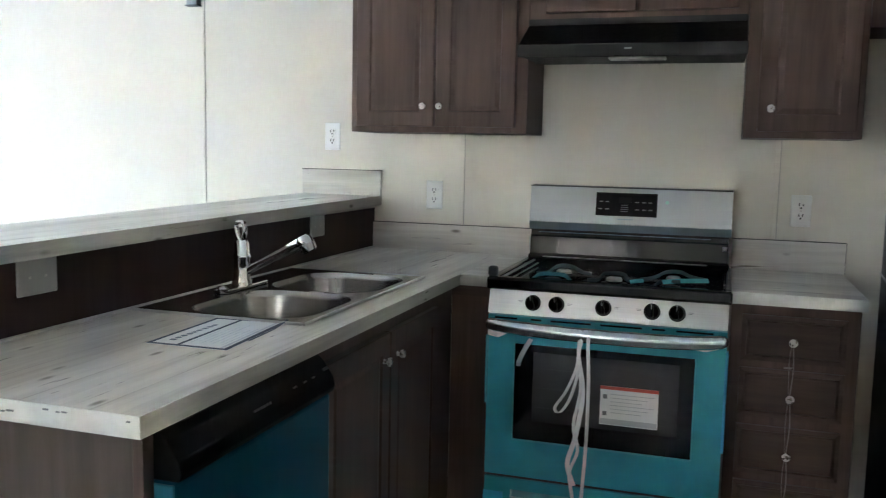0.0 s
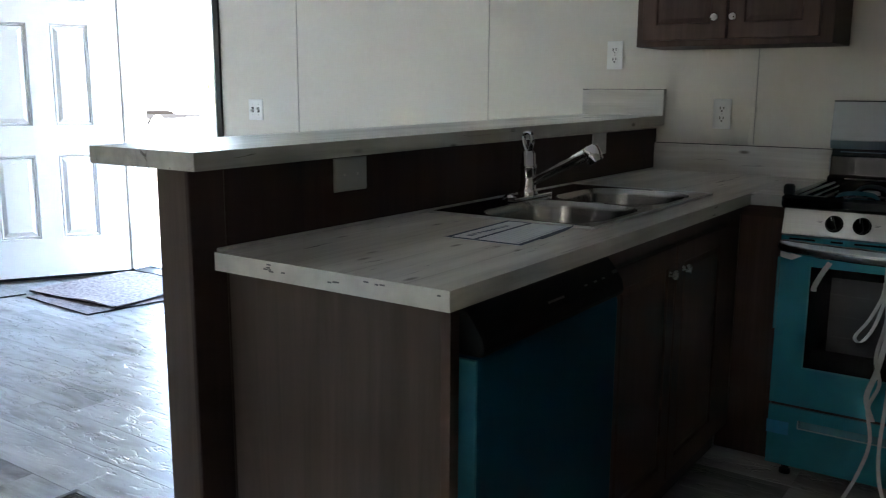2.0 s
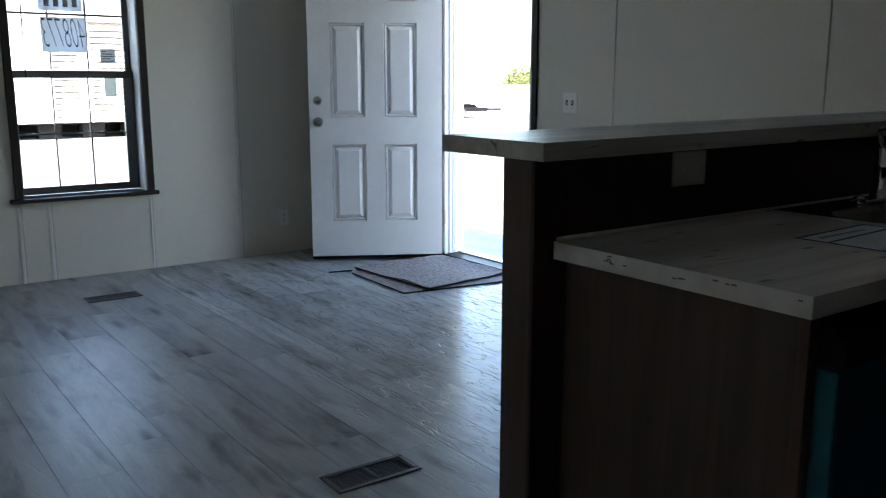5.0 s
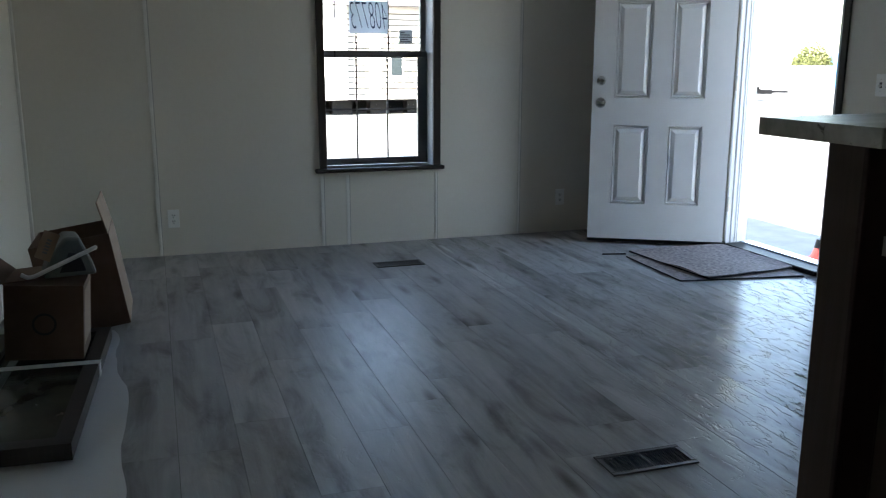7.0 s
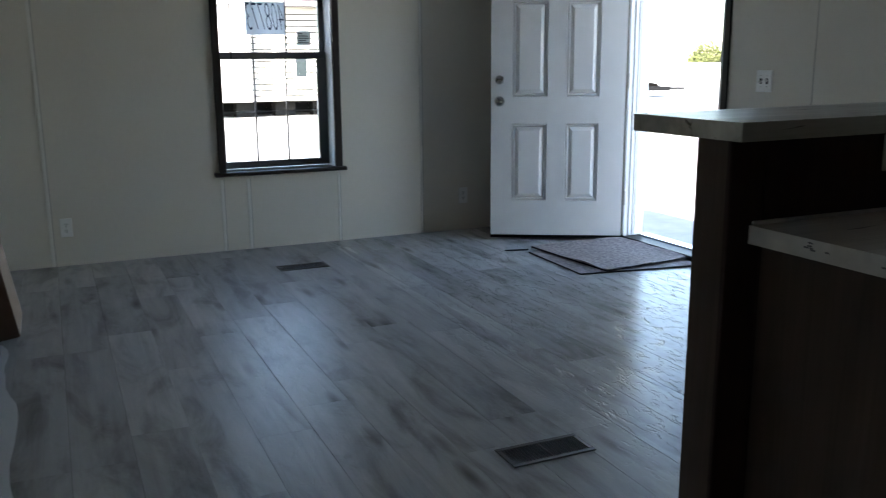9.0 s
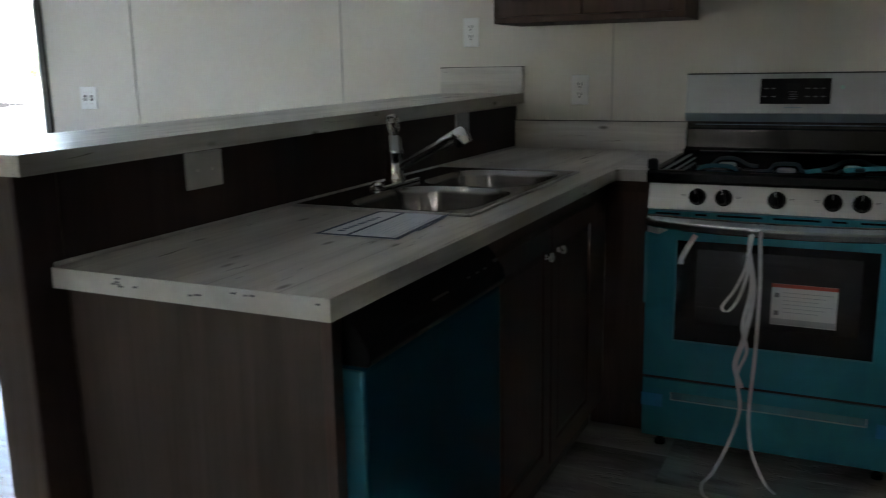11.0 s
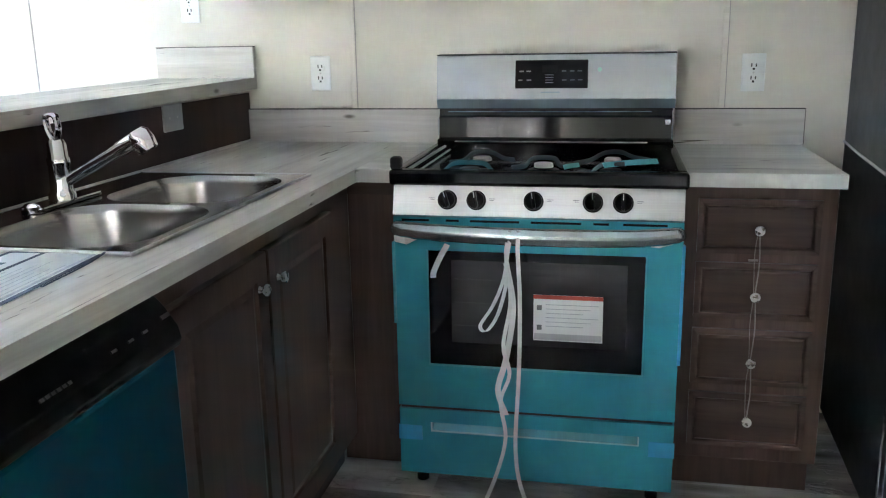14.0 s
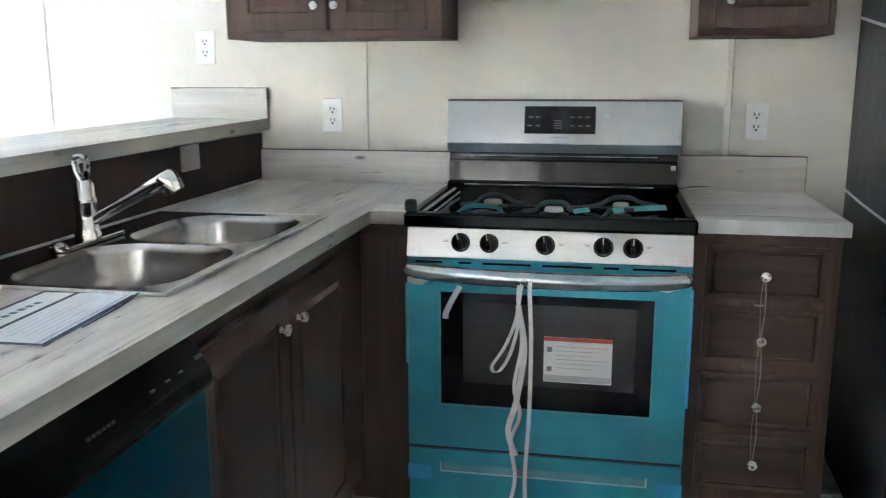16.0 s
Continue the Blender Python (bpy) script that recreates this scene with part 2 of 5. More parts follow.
BATTEN_SHADE = plain("batten_shade", (0.38, 0.36, 0.33), 0.6, 0, 0.06)
CEIL = plain("ceiling_paint", (0.87, 0.87, 0.85), 0.8, 0, 0.04, 4, 0.3)
WHITE = plain("white_plastic", (0.78, 0.78, 0.76), 0.35, 0, 0.03)
DOORPAINT = plain("door_paint", (0.79, 0.785, 0.78), 0.38, 0, 0.03, 5, 0.08)
SLOT = plain("dark_slot", (0.02, 0.02, 0.02), 0.6)
STEEL = brushed("brushed_steel", (0.56, 0.555, 0.545), 0.34, 0)
STEEL_BOWL = bowl_material()
STEEL_DECK = brushed("sink_deck_steel", (0.33, 0.322, 0.31), 0.10, 1)
GUARD = plain("satin_grey_steel", (0.40, 0.415, 0.42), 0.42, 0.55, 0.05, 6)
GUARD_LOW = plain("grey_blue_film", (0.22, 0.30, 0.34), 0.4, 0.4, 0.08, 12)
WRAP = brushed("wrapped_steel", (0.46, 0.51, 0.52), 0.22, 0, 0.9, 0.28)
CHROME = plain("chrome", (0.68, 0.68, 0.68), 0.06, 1.0, 0.04, 30)
NICKEL = plain("satin_nickel", (0.55, 0.53, 0.505), 0.28, 1.0, 0.06, 30)
KNOBM = plain("dark_nickel", (0.50, 0.495, 0.49), 0.12, 1.0, 0.06, 30)
BLACK = plain("black_enamel", (0.004, 0.004, 0.005), 0.09, 0, 0.2, 12, spec=0.22)
GLOSS = plain("black_gloss_panel", (0.003, 0.003, 0.0035), 0.07, 0, 0.2, 3, spec=0.42)
BLACKPL = plain("black_plastic", (0.0045, 0.0047, 0.0055), 0.45, 0, 0.15, 20, spec=0.1)
HOODM = plain("hood_black", (0.005, 0.005, 0.0055), 0.5, 0, 0.15, 20, spec=0.15)
HOODF = plain("hood_front_grey", (0.013, 0.0145, 0.015), 0.45, 0, 0.12, 20, spec=0.25)
DISPLAY = plain("display_glass", (0.006, 0.006, 0.007), 0.12, 0, 0.15, 6, spec=0.12)
OVENGLASS = plain("oven_glass", (0.007, 0.006, 0.008), 0.06, 0, 0.2, 6, spec=0.3)
OVENIN = oven_inner_material()
TEAL = film_material("teal_film", (0.032, 0.34, 0.43), (0.020, 0.268, 0.35))
TEAL_L = film_material("pale_teal_film", (0.10, 0.42, 0.50), (0.06, 0.32, 0.40))
FILMEDGE = film_material("teal_film_edge", (0.030, 0.20, 0.26), (0.018, 0.15, 0.20), 0.3, 0.5)
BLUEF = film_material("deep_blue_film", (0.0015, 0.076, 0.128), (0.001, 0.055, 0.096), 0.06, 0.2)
TAPE = plain("blue_tape", (0.03, 0.33, 0.60), 0.35, 0, 0.1, 20)
PAPER = plain("paper", (0.74, 0.74, 0.73), 0.7, 0, 0.03, 20)
PAPERBLUE = plain("paper_pale_blue", (0.66, 0.70, 0.73), 0.6, 0, 0.05, 20)
NAVY = plain("navy_ink", (0.008, 0.026, 0.075), 0.6, 0, 0.1)
INK = plain("grey_ink", (0.16, 0.16, 0.17), 0.7, 0, 0.1)
PALEINK = plain("pale_ink", (0.45, 0.46, 0.47), 0.7, 0, 0.1)
INKBLUE = plain("faded_blue_ink", (0.09, 0.13, 0.20), 0.6, 0, 0.15, 60)
PAPERINK = plain("faint_grey_ink", (0.44, 0.49, 0.56), 0.6, 0, 0.15, 60)
RED = plain("red_ink", (0.55, 0.07, 0.04), 0.6, 0, 0.08)
VENTGAP = plain("shaded_teal_slot", (0.002, 0.010, 0.013), 0.5, 0, 0.1, spec=0.1)
GRIPSHINE = plain("pale_grip_highlight", (0.36, 0.56, 0.60), 0.35, 0.2, 0.1, 12)
GRIP = plain("pale_grip_film", (0.13, 0.38, 0.44), 0.4, 0.2, 0.1, 12)
TAPED = film_material("dark_tape", (0.016, 0.040, 0.052), (0.010, 0.026, 0.036), 0.4, 0.2)
TAPEMID = film_material("blue_tape_dull", (0.022, 0.15, 0.20), (0.014, 0.10, 0.14), 0.3, 0.2)
STRAP = plain("white_strap", (0.66, 0.66, 0.66), 0.45, 0, 0.06, 30)
STRING = plain("pale_string", (0.22, 0.19, 0.17), 0.6, 0, 0.1, 30)
FRIDGE_S = plain("fridge_side_grey", (0.036, 0.039, 0.041), 0.45, 0.2, 0.1, 6, 0.2)
FRIDGE_F = brushed("fridge_front_steel", (0.115, 0.116, 0.12), 0.36, 2)
FRIDGE_H = brushed("fridge_handle_steel", (0.18, 0.18, 0.185), 0.3, 2)
GASKET = plain("gasket", (0.02, 0.02, 0.022), 0.6)
FOAM = plain("white_foam_tape", (0.30, 0.31, 0.32), 0.5, 0, 0.06, 20)
TRIM = wood("dark_window_trim", (0.03, 0.024, 0.021), (0.058, 0.047, 0.041), 2, 0.5)
SASH = plain("bronze_sash", (0.095, 0.096, 0.098), 0.45, 0, 0.1)
REVEAL = plain("window_reveal", (0.34, 0.36, 0.38), 0.5, 0, 0.06)
PANE = glass_material("window_glass")
CARDBOARD = plain("cardboard", (0.14, 0.085, 0.058), 0.85, 0, 0.18, 7, 0.3)
CARD_IN = plain("cardboard_inner", (0.30, 0.215, 0.16), 0.85, 0, 0.12, 7, 0.3)
SHEETM = thin_sheet("clear_grey_sheet", (0.68, 0.68, 0.68), 0.2, 0.3)
SIGNPAPER = thin_sheet("placard_paper", (0.78, 0.82, 0.86), 0.4)
SUN_DIFFUSER = thin_sheet("sun_diffuser", (0.262, 0.268, 0.272), 0.5, 0.9)
NOTICE = thin_sheet("notice_paper", (0.6, 0.62, 0.62), 0.4)
MATM = plain("mat_pile", (0.235, 0.195, 0.185), 0.95, 0, 0.5, 45, 1.0)
MATEDGE = plain("mat_edge", (0.016, 0.015, 0.016), 0.8, 0, 0.2)
VENTM = plain("bronze_vent", (0.075, 0.068, 0.062), 0.4, 0.5, 0.15, 20)
CABGLASS = plain("dark_panel", (0.075, 0.073, 0.058), 0.25, 0, 0.25, 4)
EARTH = plain("gravel_ground", (0.19, 0.187, 0.18), 0.95, 0, 0.14, 3.0, 0.8)
SIDE_W = plain("white_siding", (0.75, 0.75, 0.74), 0.6, 0, 0.03)
SIDE_T = plain("cream_siding", (0.50, 0.475, 0.42), 0.6, 0, 0.05)
LAPSHADE = plain("siding_shade", (0.042, 0.039, 0.034), 0.8, 0, 0.1)
ROOFM = plain("roof_shingle", (0.16, 0.15, 0.15), 0.9, 0, 0.2, 20)
UNDER = plain("underside_shade", (0.016, 0.016, 0.016), 0.9, spec=0.1)
LEAF = plain("leaf_green", (0.068, 0.080, 0.022), 0.75, 0, 0.6, 3)
BARK = plain("bark", (0.10, 0.075, 0.055), 0.9, 0, 0.3, 20)
TRAILERM = plain("trailer_shaded", (0.0035, 0.0038, 0.0045), 0.6, 0, 0.15, 4, spec=0.1)
TRAILERLOAD = plain("shaded_board", (0.0022, 0.0021, 0.002), 0.9, 0, 0.25, 6, spec=0.05)
TYRE = plain("tyre_rubber", (0.02, 0.02, 0.02), 0.8)
CONE = plain("cone_orange_red", (0.62, 0.06, 0.03), 0.5, 0, 0.1)
CONC = plain("concrete", (0.42, 0.41, 0.39), 0.9, 0, 0.15, 6, 0.5)
BLUEP = plain("blue_barrel_plastic", (0.05, 0.2, 0.5), 0.5, 0, 0.1)


# ---- builders ----
def box(bm, x0, x1, y0, y1, z0, z1, bevel=0.0, m=None, seg=1):
    r = bmesh.ops.create_cube(bm, size=1.0)
    vs = r["verts"]
    bmesh.ops.scale(bm, vec=(abs(x1 - x0), abs(y1 - y0), abs(z1 - z0)), verts=vs)
    bmesh.ops.translate(bm, vec=((x0 + x1) / 2, (y0 + y1) / 2, (z0 + z1) / 2), verts=vs)
    if bevel:
        es = list({e for v in vs for e in v.link_edges})
        out = bmesh.ops.bevel(bm, geom=es, offset=bevel, segments=seg, profile=0.5, affect="EDGES")
        vs = list({v for f in out["faces"] for v in f.verts} | {v for v in vs if v.is_valid})
    if m is not None:
        bmesh.ops.transform(bm, matrix=m, verts=[v for v in vs if v.is_valid])
    return vs


def cube(x0, x1, y0, y1, z0, z1, bevel=0.0, m=None, seg=1):
    bm = bmesh.new()
    box(bm, x0, x1, y0, y1, z0, z1, bevel, m, seg)
    return bm


def lathe(profile, m=None, n=24, bm=None):
    """A turned form from (radius, height) pairs round z, then placed by m."""
    bm = bm or bmesh.new()
    rings = []
    for r, h in profile:
        ring = []
        for i in range(n):
            a = 2 * math.pi * i / n
            co = Vector((r * math.cos(a), r * math.sin(a), h))
            ring.append(bm.verts.new(m @ co if m else co))
        rings.append(ring)
    for a, b in zip(rings, rings[1:]):
        for i in range(n):
            bm.faces.new((a[i], a[(i + 1) % n], b[(i + 1) % n], b[i]))
    bm.faces.new(list(reversed(rings[0])))
    bm.faces.new(rings[-1])
    return bm


def tube(points, r, n=10, bm=None, flat=1.0, side=None):
    """A round or flattened bar along a line of points; side: the direction in which a flat bar is wide."""
    bm = bm or bmesh.new()
    pts = [Vector(p) for p in points]
    rings = []
    up = Vector(side) if side else None
    for i, p in enumerate(pts):
        d = (pts[min(i + 1, len(pts) - 1)] - pts[max(i - 1, 0)]).normalized()
        if up is None:
            up = Vector((0, 0, 1)) if abs(d.z) < 0.9 else Vector((1, 0, 0))
        u = (up - d * up.dot(d)).normalized()
        if side is None:
            up = u
        w = d.cross(u)
        rr = r[i] if isinstance(r, (list, tuple)) else r
        rings.append([bm.verts.new(p + u * rr * math.cos(2 * math.pi * k / n) + w * rr * flat * math.sin(2 * math.pi * k / n)) for k in range(n)])
    for a, b in zip(rings, rings[1:]):
        for i in range(n):
            bm.faces.new((a[i], a[(i + 1) % n], b[(i + 1) % n], b[i]))
    bm.faces.new(list(reversed(rings[0])))
    bm.faces.new(rings[-1])
    return bm


def curve_points(ctrl, n=24):
    """A smooth line through control points."""
    p = [Vector(c) for c in ctrl]
    p = [p[0] * 2 - p[1]] + p + [p[-1] * 2 - p[-2]]
    out = []
    per = max(2, n // (len(p) - 3))
    for i in range(1, len(p) - 2):
        for k in range(per):
            t = k / per
            a, b, c, d = p[i - 1], p[i], p[i + 1], p[i + 2]
            out.append(0.5 * ((2 * b) + (c - a) * t + (2 * a - 5 * b + 4 * c - d) * t * t + (3 * b - a - 3 * c + d) * t ** 3))
    out.append(p[-2])
    return out


def extrude_poly(pts, axis, a, b, bevel=0.0):
    """A prism: a closed outline in the plane across one axis, from a to b along it."""
    bm = bmesh.new()

    def co(p, h):
        c = list(p)
        c.insert(axis, h)
        return c
    va = [bm.verts.new(co(p, a)) for p in pts]
    vb = [bm.verts.new(co(p, b)) for p in pts]
    n = len(pts)
    bm.faces.new(va)
    bm.faces.new(list(reversed(vb)))
    for i in range(n):
        bm.faces.new((va[i], vb[i], vb[(i + 1) % n], va[(i + 1) % n]))
    bmesh.ops.recalc_face_normals(bm, faces=bm.faces)
    if bevel:
        bmesh.ops.bevel(bm, geom=list(bm.edges), offset=bevel, segments=2, profile=0.5, affect="EDGES")
    return bm


def mesh_of(name, bm, material, smooth=False):
    bmesh.ops.recalc_face_normals(bm, faces=bm.faces)
    me = bpy.data.meshes.new(name)
    bm.to_mesh(me)
    bm.free()
    me.materials.append(material)
    if smooth:
        for p in me.polygons:
            p.use_smooth = True
        me.set_sharp_from_angle(angle=radians(38))
    return me


def thing(name, base, label, category, group="", kind=""):
    """An Empty at the base of a thing; its parts are built in world places."""
    ob = new(name)
    ob.location = base
    ob.empty_display_size = 0.1
    return tagged(ob, label, category, group, kind)


def part(name, bm, material, parent, label="", smooth=False):
    ob = new(name, mesh_of(name, bm, material, smooth))
    ob.parent = parent
    if parent.type == "EMPTY":
        ob.matrix_parent_inverse = Matrix.Translation(-Vector(parent.location))
    return tagged(ob, label)


def solid(name, bm, material, label, category, group="", kind="", smooth=False):
    """A thing of one mesh."""
    return tagged(new(name, mesh_of(name, bm, material, smooth)), label, category, group, kind)


def flat_quad(corners, thick):
    bm = bmesh.new()
    lo = [bm.verts.new(c) for c in corners]
    up = [bm.verts.new((c[0], c[1], c[2] + thick)) for c in corners]
    bm.faces.new(list(reversed(lo)))
    bm.faces.new(up)
    for i in range(len(lo)):
        j = (i + 1) % len(lo)
        bm.faces.new((lo[i], lo[j], up[j], up[i]))
    return bm


def ring_slab(outer, inner, axis, d0, d1, m=None):
    """One connected frame: an outer rectangle with a hole, from d0 to d1 along an axis. Rectangles are (a0, a1, b0, b1)."""
    bm = bmesh.new()

    def corners(r, d):
        out = []
        for a, b in ((r[0], r[2]), (r[1], r[2]), (r[1], r[3]), (r[0], r[3])):
            c = [a, b]
            c.insert(axis, d)
            v = Vector(c)
            out.append(bm.verts.new(m @ v if m else v))
        return out
    o0, o1, i0, i1 = corners(outer, d0), corners(outer, d1), corners(inner, d0), corners(inner, d1)
    for i in range(4):
        j = (i + 1) % 4
        bm.faces.new((o0[i], o0[j], i0[j], i0[i]))
        bm.faces.new((o1[j], o1[i], i1[i], i1[j]))
        bm.faces.new((o0[j], o0[i], o1[i], o1[j]))
        bm.faces.new((i0[i], i0[j], i1[j], i1[i]))
    return bm


# ---- the room ----
XW, XE, YN, YS, H = -5.55, 2.05, 0.0, -4.43, 2.36     # inner faces of the walls, ceiling height
DX0, DX1, DH = -4.70, -3.785, 2.07                     # front door opening
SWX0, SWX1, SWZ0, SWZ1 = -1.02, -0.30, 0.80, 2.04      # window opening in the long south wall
WY0, WY1, WZ0, WZ1 = -2.582, -1.83, 0.53, 2.04        # window opening in the end wall

bm = bmesh.new()
box(bm, XW - 0.14, DX0, YN, YN + 0.14, -0.12, H)
box(bm, DX1, XE + 0.14, YN, YN + 0.14, -0.12, H)
box(bm, DX0, DX1, YN, YN + 0.14, DH, H)
box(bm, DX0, DX1, YN, YN + 0.14, -0.12, 0.0)
wall_north = solid("wall_north", bm, WALL, "pale warm grey vinyl wallboard wall with battens", "wall", kind="structure")
bm = bmesh.new()
box(bm, XW - 0.21, XW, YS - 0.14, WY0, -0.12, H)
box(bm, XW - 0.21, XW, WY1, YN, -0.12, H)
box(bm, XW - 0.21, XW, WY0, WY1, -0.12, WZ0)
box(bm, XW - 0.21, XW, WY0, WY1, WZ1, H)
wall_west = solid("wall_west", bm, WALL, "pale warm grey vinyl wallboard end wall", "wall", kind="structure")
bm = bmesh.new()
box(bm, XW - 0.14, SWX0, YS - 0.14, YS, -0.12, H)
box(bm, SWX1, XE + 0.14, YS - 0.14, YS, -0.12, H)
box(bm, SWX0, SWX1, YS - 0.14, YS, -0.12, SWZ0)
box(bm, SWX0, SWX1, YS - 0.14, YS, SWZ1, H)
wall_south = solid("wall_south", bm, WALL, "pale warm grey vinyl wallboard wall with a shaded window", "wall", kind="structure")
wall_east = solid("wall_east", cube(XE, XE + 0.14, YS, YN, -0.12, H), WALL, "pale warm grey vinyl wallboard wall", "wall", kind="structure")
ceiling = solid("ceiling", cube(XW - 0.14, XE + 0.14, YS - 0.14, YN + 0.14, H, H + 0.12), CEIL, "white textured flat ceiling", "ceiling", kind="structure")
roof = solid("roof", cube(XW - 0.35, XE + 0.35, YS - 0.45, YN + 0.45, H + 0.13, H + 0.42), ROOFM, "grey shingled roof with overhanging eaves", "roof", kind="structure")
floor = solid("floor", cube(XW, XE, YS, YN, -0.12, -0.006), plain("subfloor", (0.05, 0.048, 0.045), 0.8), "grey oak vinyl plank floor", "floor", kind="structure")


def batten(parent, x0, x1, y0, y1, z0, z1):
    return part("batten", cube(x0, x1, y0, y1, z0, z1, 0.0015), BATTEN, parent)


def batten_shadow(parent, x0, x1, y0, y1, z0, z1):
    return part("batten_shade", cube(x0, x1, y0, y1, z0, z1), BATTEN_SHADE, parent)


for x in (-3.13, -1.895, -0.66, 0.562, 1.79):
    part("batten", cube(x - 0.009, x + 0.009, YN - 0.004, YN + 0.001, 0.0, H, 0.0015), WALL, wall_north)
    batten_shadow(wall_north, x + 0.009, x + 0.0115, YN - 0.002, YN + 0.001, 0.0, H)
for y, z1 in ((-1.18, H), (-1.81, WZ0 - 0.05), (-2.44, WZ0 - 0.05), (-2.615, WZ0 - 0.05), (-3.675, H)):
    w = 0.016 if y > -2 else 0.022
    batten(wall_west, XW - 0.001, XW + 0.006, y - w / 2, y + w / 2, 0.0, z1)
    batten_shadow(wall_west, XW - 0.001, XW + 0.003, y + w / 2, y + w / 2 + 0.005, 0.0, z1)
part("corner_batten", cube(XW, XW + 0.02, YS, YS + 0.02, 0.0, H, 0.003), BATTEN, wall_west)
for x in (-4.33, -3.11, -0.67):
    batten(wall_south, x - 0.015, x + 0.015, YS - 0.001, YS + 0.006, 0.0, H)


# ---- front door ----
door_1 = thing("door_1", (-4.66, -0.03, 0.0), "white six-panel front door, standing open", "door", kind="structure")
fr = bmesh.new()
box(fr, DX0, DX0 + 0.02, -0.012, 0.15, 0.0, DH, 0.002)
box(fr, DX1 - 0.02, DX1, -0.012, 0.15, 0.0, DH, 0.002)
box(fr, DX0 + 0.02, DX1 - 0.02, -0.012, 0.15, DH - 0.02, DH, 0.002)
part("door_frame", fr, DOORPAINT, door_1, "white painted door frame")
cs = bmesh.new()
box(cs, DX1, DX1 + 0.045, -0.016, 0.0, 0.0, DH + 0.045, 0.003)
box(cs, DX0 - 0.045, DX1, -0.016, 0.0, DH, DH + 0.045, 0.003)
part("casing", cs, TRIM, door_1, "dark wooden casing")
for y0, y1, m_ in ((0.018, 0.026, REVEAL), (0.055, 0.067, DOORPAINT), (0.067, 0.071, SLOT)):
    part("weatherstrip", cube(DX0 + 0.0195, DX0 + 0.026, y0, y1, 0.03, DH - 0.02), m_, door_1)
part("threshold", cube(DX0 + 0.02, DX1 - 0.02, -0.03, 0.16, 0.0, 0.03, 0.006), BLACKPL, door_1, "black rubber threshold")
part("sill_plate", cube(DX0 + 0.02, DX1 - 0.02, 0.10, 0.19, 0.03, 0.038, 0.002), STEEL, door_1, "pale metal sill edge")
LEAF_M = Matrix(((-0.490, 0.872, 0, -4.655), (-0.872, -0.490, 0, -0.030), (0, 0, 1, 0.0), (0, 0, 0, 1)))
# in the leaf's own frame x runs from the hinge to the lock edge and +y looks into the room
PX = [0.022, 0.197, 0.420, 0.549, 0.785, 0.93]
PZ = [0.035, 0.283, 0.815, 0.998, 1.627, 1.765, 1.93, 2.05]


def leaf_mesh():
    """A slab whose front face has six openings with sloped reveals."""
    bm = bmesh.new()
    grid = [[bm.verts.new(LEAF_M @ Vector((x, 0.0, z))) for z in PZ] for x in PX]
    for i in range(5):
        for j in range(7):
            if i in (1, 3) and j in (1, 3, 5):
                a = [grid[i][j], grid[i + 1][j], grid[i + 1][j + 1], grid[i][j + 1]]
                x0, x1, z0, z1 = PX[i] + 0.003, PX[i + 1] - 0.003, PZ[j] + 0.003, PZ[j + 1] - 0.003
                b = [bm.verts.new(LEAF_M @ Vector((x, -0.018, z))) for x, z in ((x0, z0), (x1, z0), (x1, z1), (x0, z1))]
                for k in range(4):
                    bm.faces.new((a[k], a[(k + 1) % 4], b[(k + 1) % 4], b[k]))
            else:
                bm.faces.new((grid[i][j], grid[i + 1][j], grid[i + 1][j + 1], grid[i][j + 1]))
    back = [bm.verts.new(LEAF_M @ Vector((x, -0.044, z))) for x, z in ((0.022, 0.035), (0.93, 0.035), (0.93, 2.05), (0.022, 2.05))]
    bm.faces.new(back)
    rim = [grid[i][0] for i in range(6)] + [grid[5][j] for j in range(1, 8)] + [grid[i][7] for i in range(4, -1, -1)] + [grid[0][j] for j in range(6, 0, -1)]
    stops = [0, 5, 12, 17, 23]
    for k in range(4):
        seg = (rim + [rim[0]])[stops[k]:stops[k + 1] + 1] if k < 3 else rim[17:] + [rim[0]]
        bm.faces.new(list(seg) + [back[(k + 1) % 4], back[k]])
    return bm


leaf = part("leaf", leaf_mesh(), DOORPAINT, door_1, "white painted steel leaf")


def raised_panel(x0, x1, z0, z1):
    bm = bmesh.new()
    rows = [(0.003, -0.0182), (0.009, -0.0182), (0.0125, -0.002), (0.021, -0.015), (0.047, 0.002)]
    rings = []
    for ins, h in rows:
        rings.append([bm.verts.new(LEAF_M @ Vector((x, h, z))) for x, z in
                      ((x0 + ins, z0 + ins), (x1 - ins, z0 + ins), (x1 - ins, z1 - ins), (x0 + ins, z1 - ins))])
    for a, b in zip(rings, rings[1:]):
        for i in range(4):
            bm.faces.new((a[i], a[(i + 1) % 4], b[(i + 1) % 4], b[i]))
    bm.faces.new(rings[-1])
    part("raised_panel", bm, DOORPAINT, leaf)


for x0, x1 in ((0.549, 0.785), (0.197, 0.420)):
    raised_panel(x0, x1, 0.283, 0.815)
    raised_panel(x0, x1, 0.998, 1.627)
    raised_panel(x0, x1, 1.765, 1.93)
for z, r in ((1.112, 0.026), (0.967, 0.03)):
    m = LEAF_M @ pose(0.873, 0.0, z, -90)
    part("door_lock" if z > 1 else "door_knob", lathe([(r + 0.004, 0), (r + 0.004, 0.006), (r * 0.45, 0.010), (r * 0.45, 0.028), (r * 0.9, 0.036), (r, 0.048), (r * 0.8, 0.062), (r * 0.3, 0.066)], m), KNOBM, leaf, "satin nickel lock" if z > 1 else "satin nickel door knob", True)
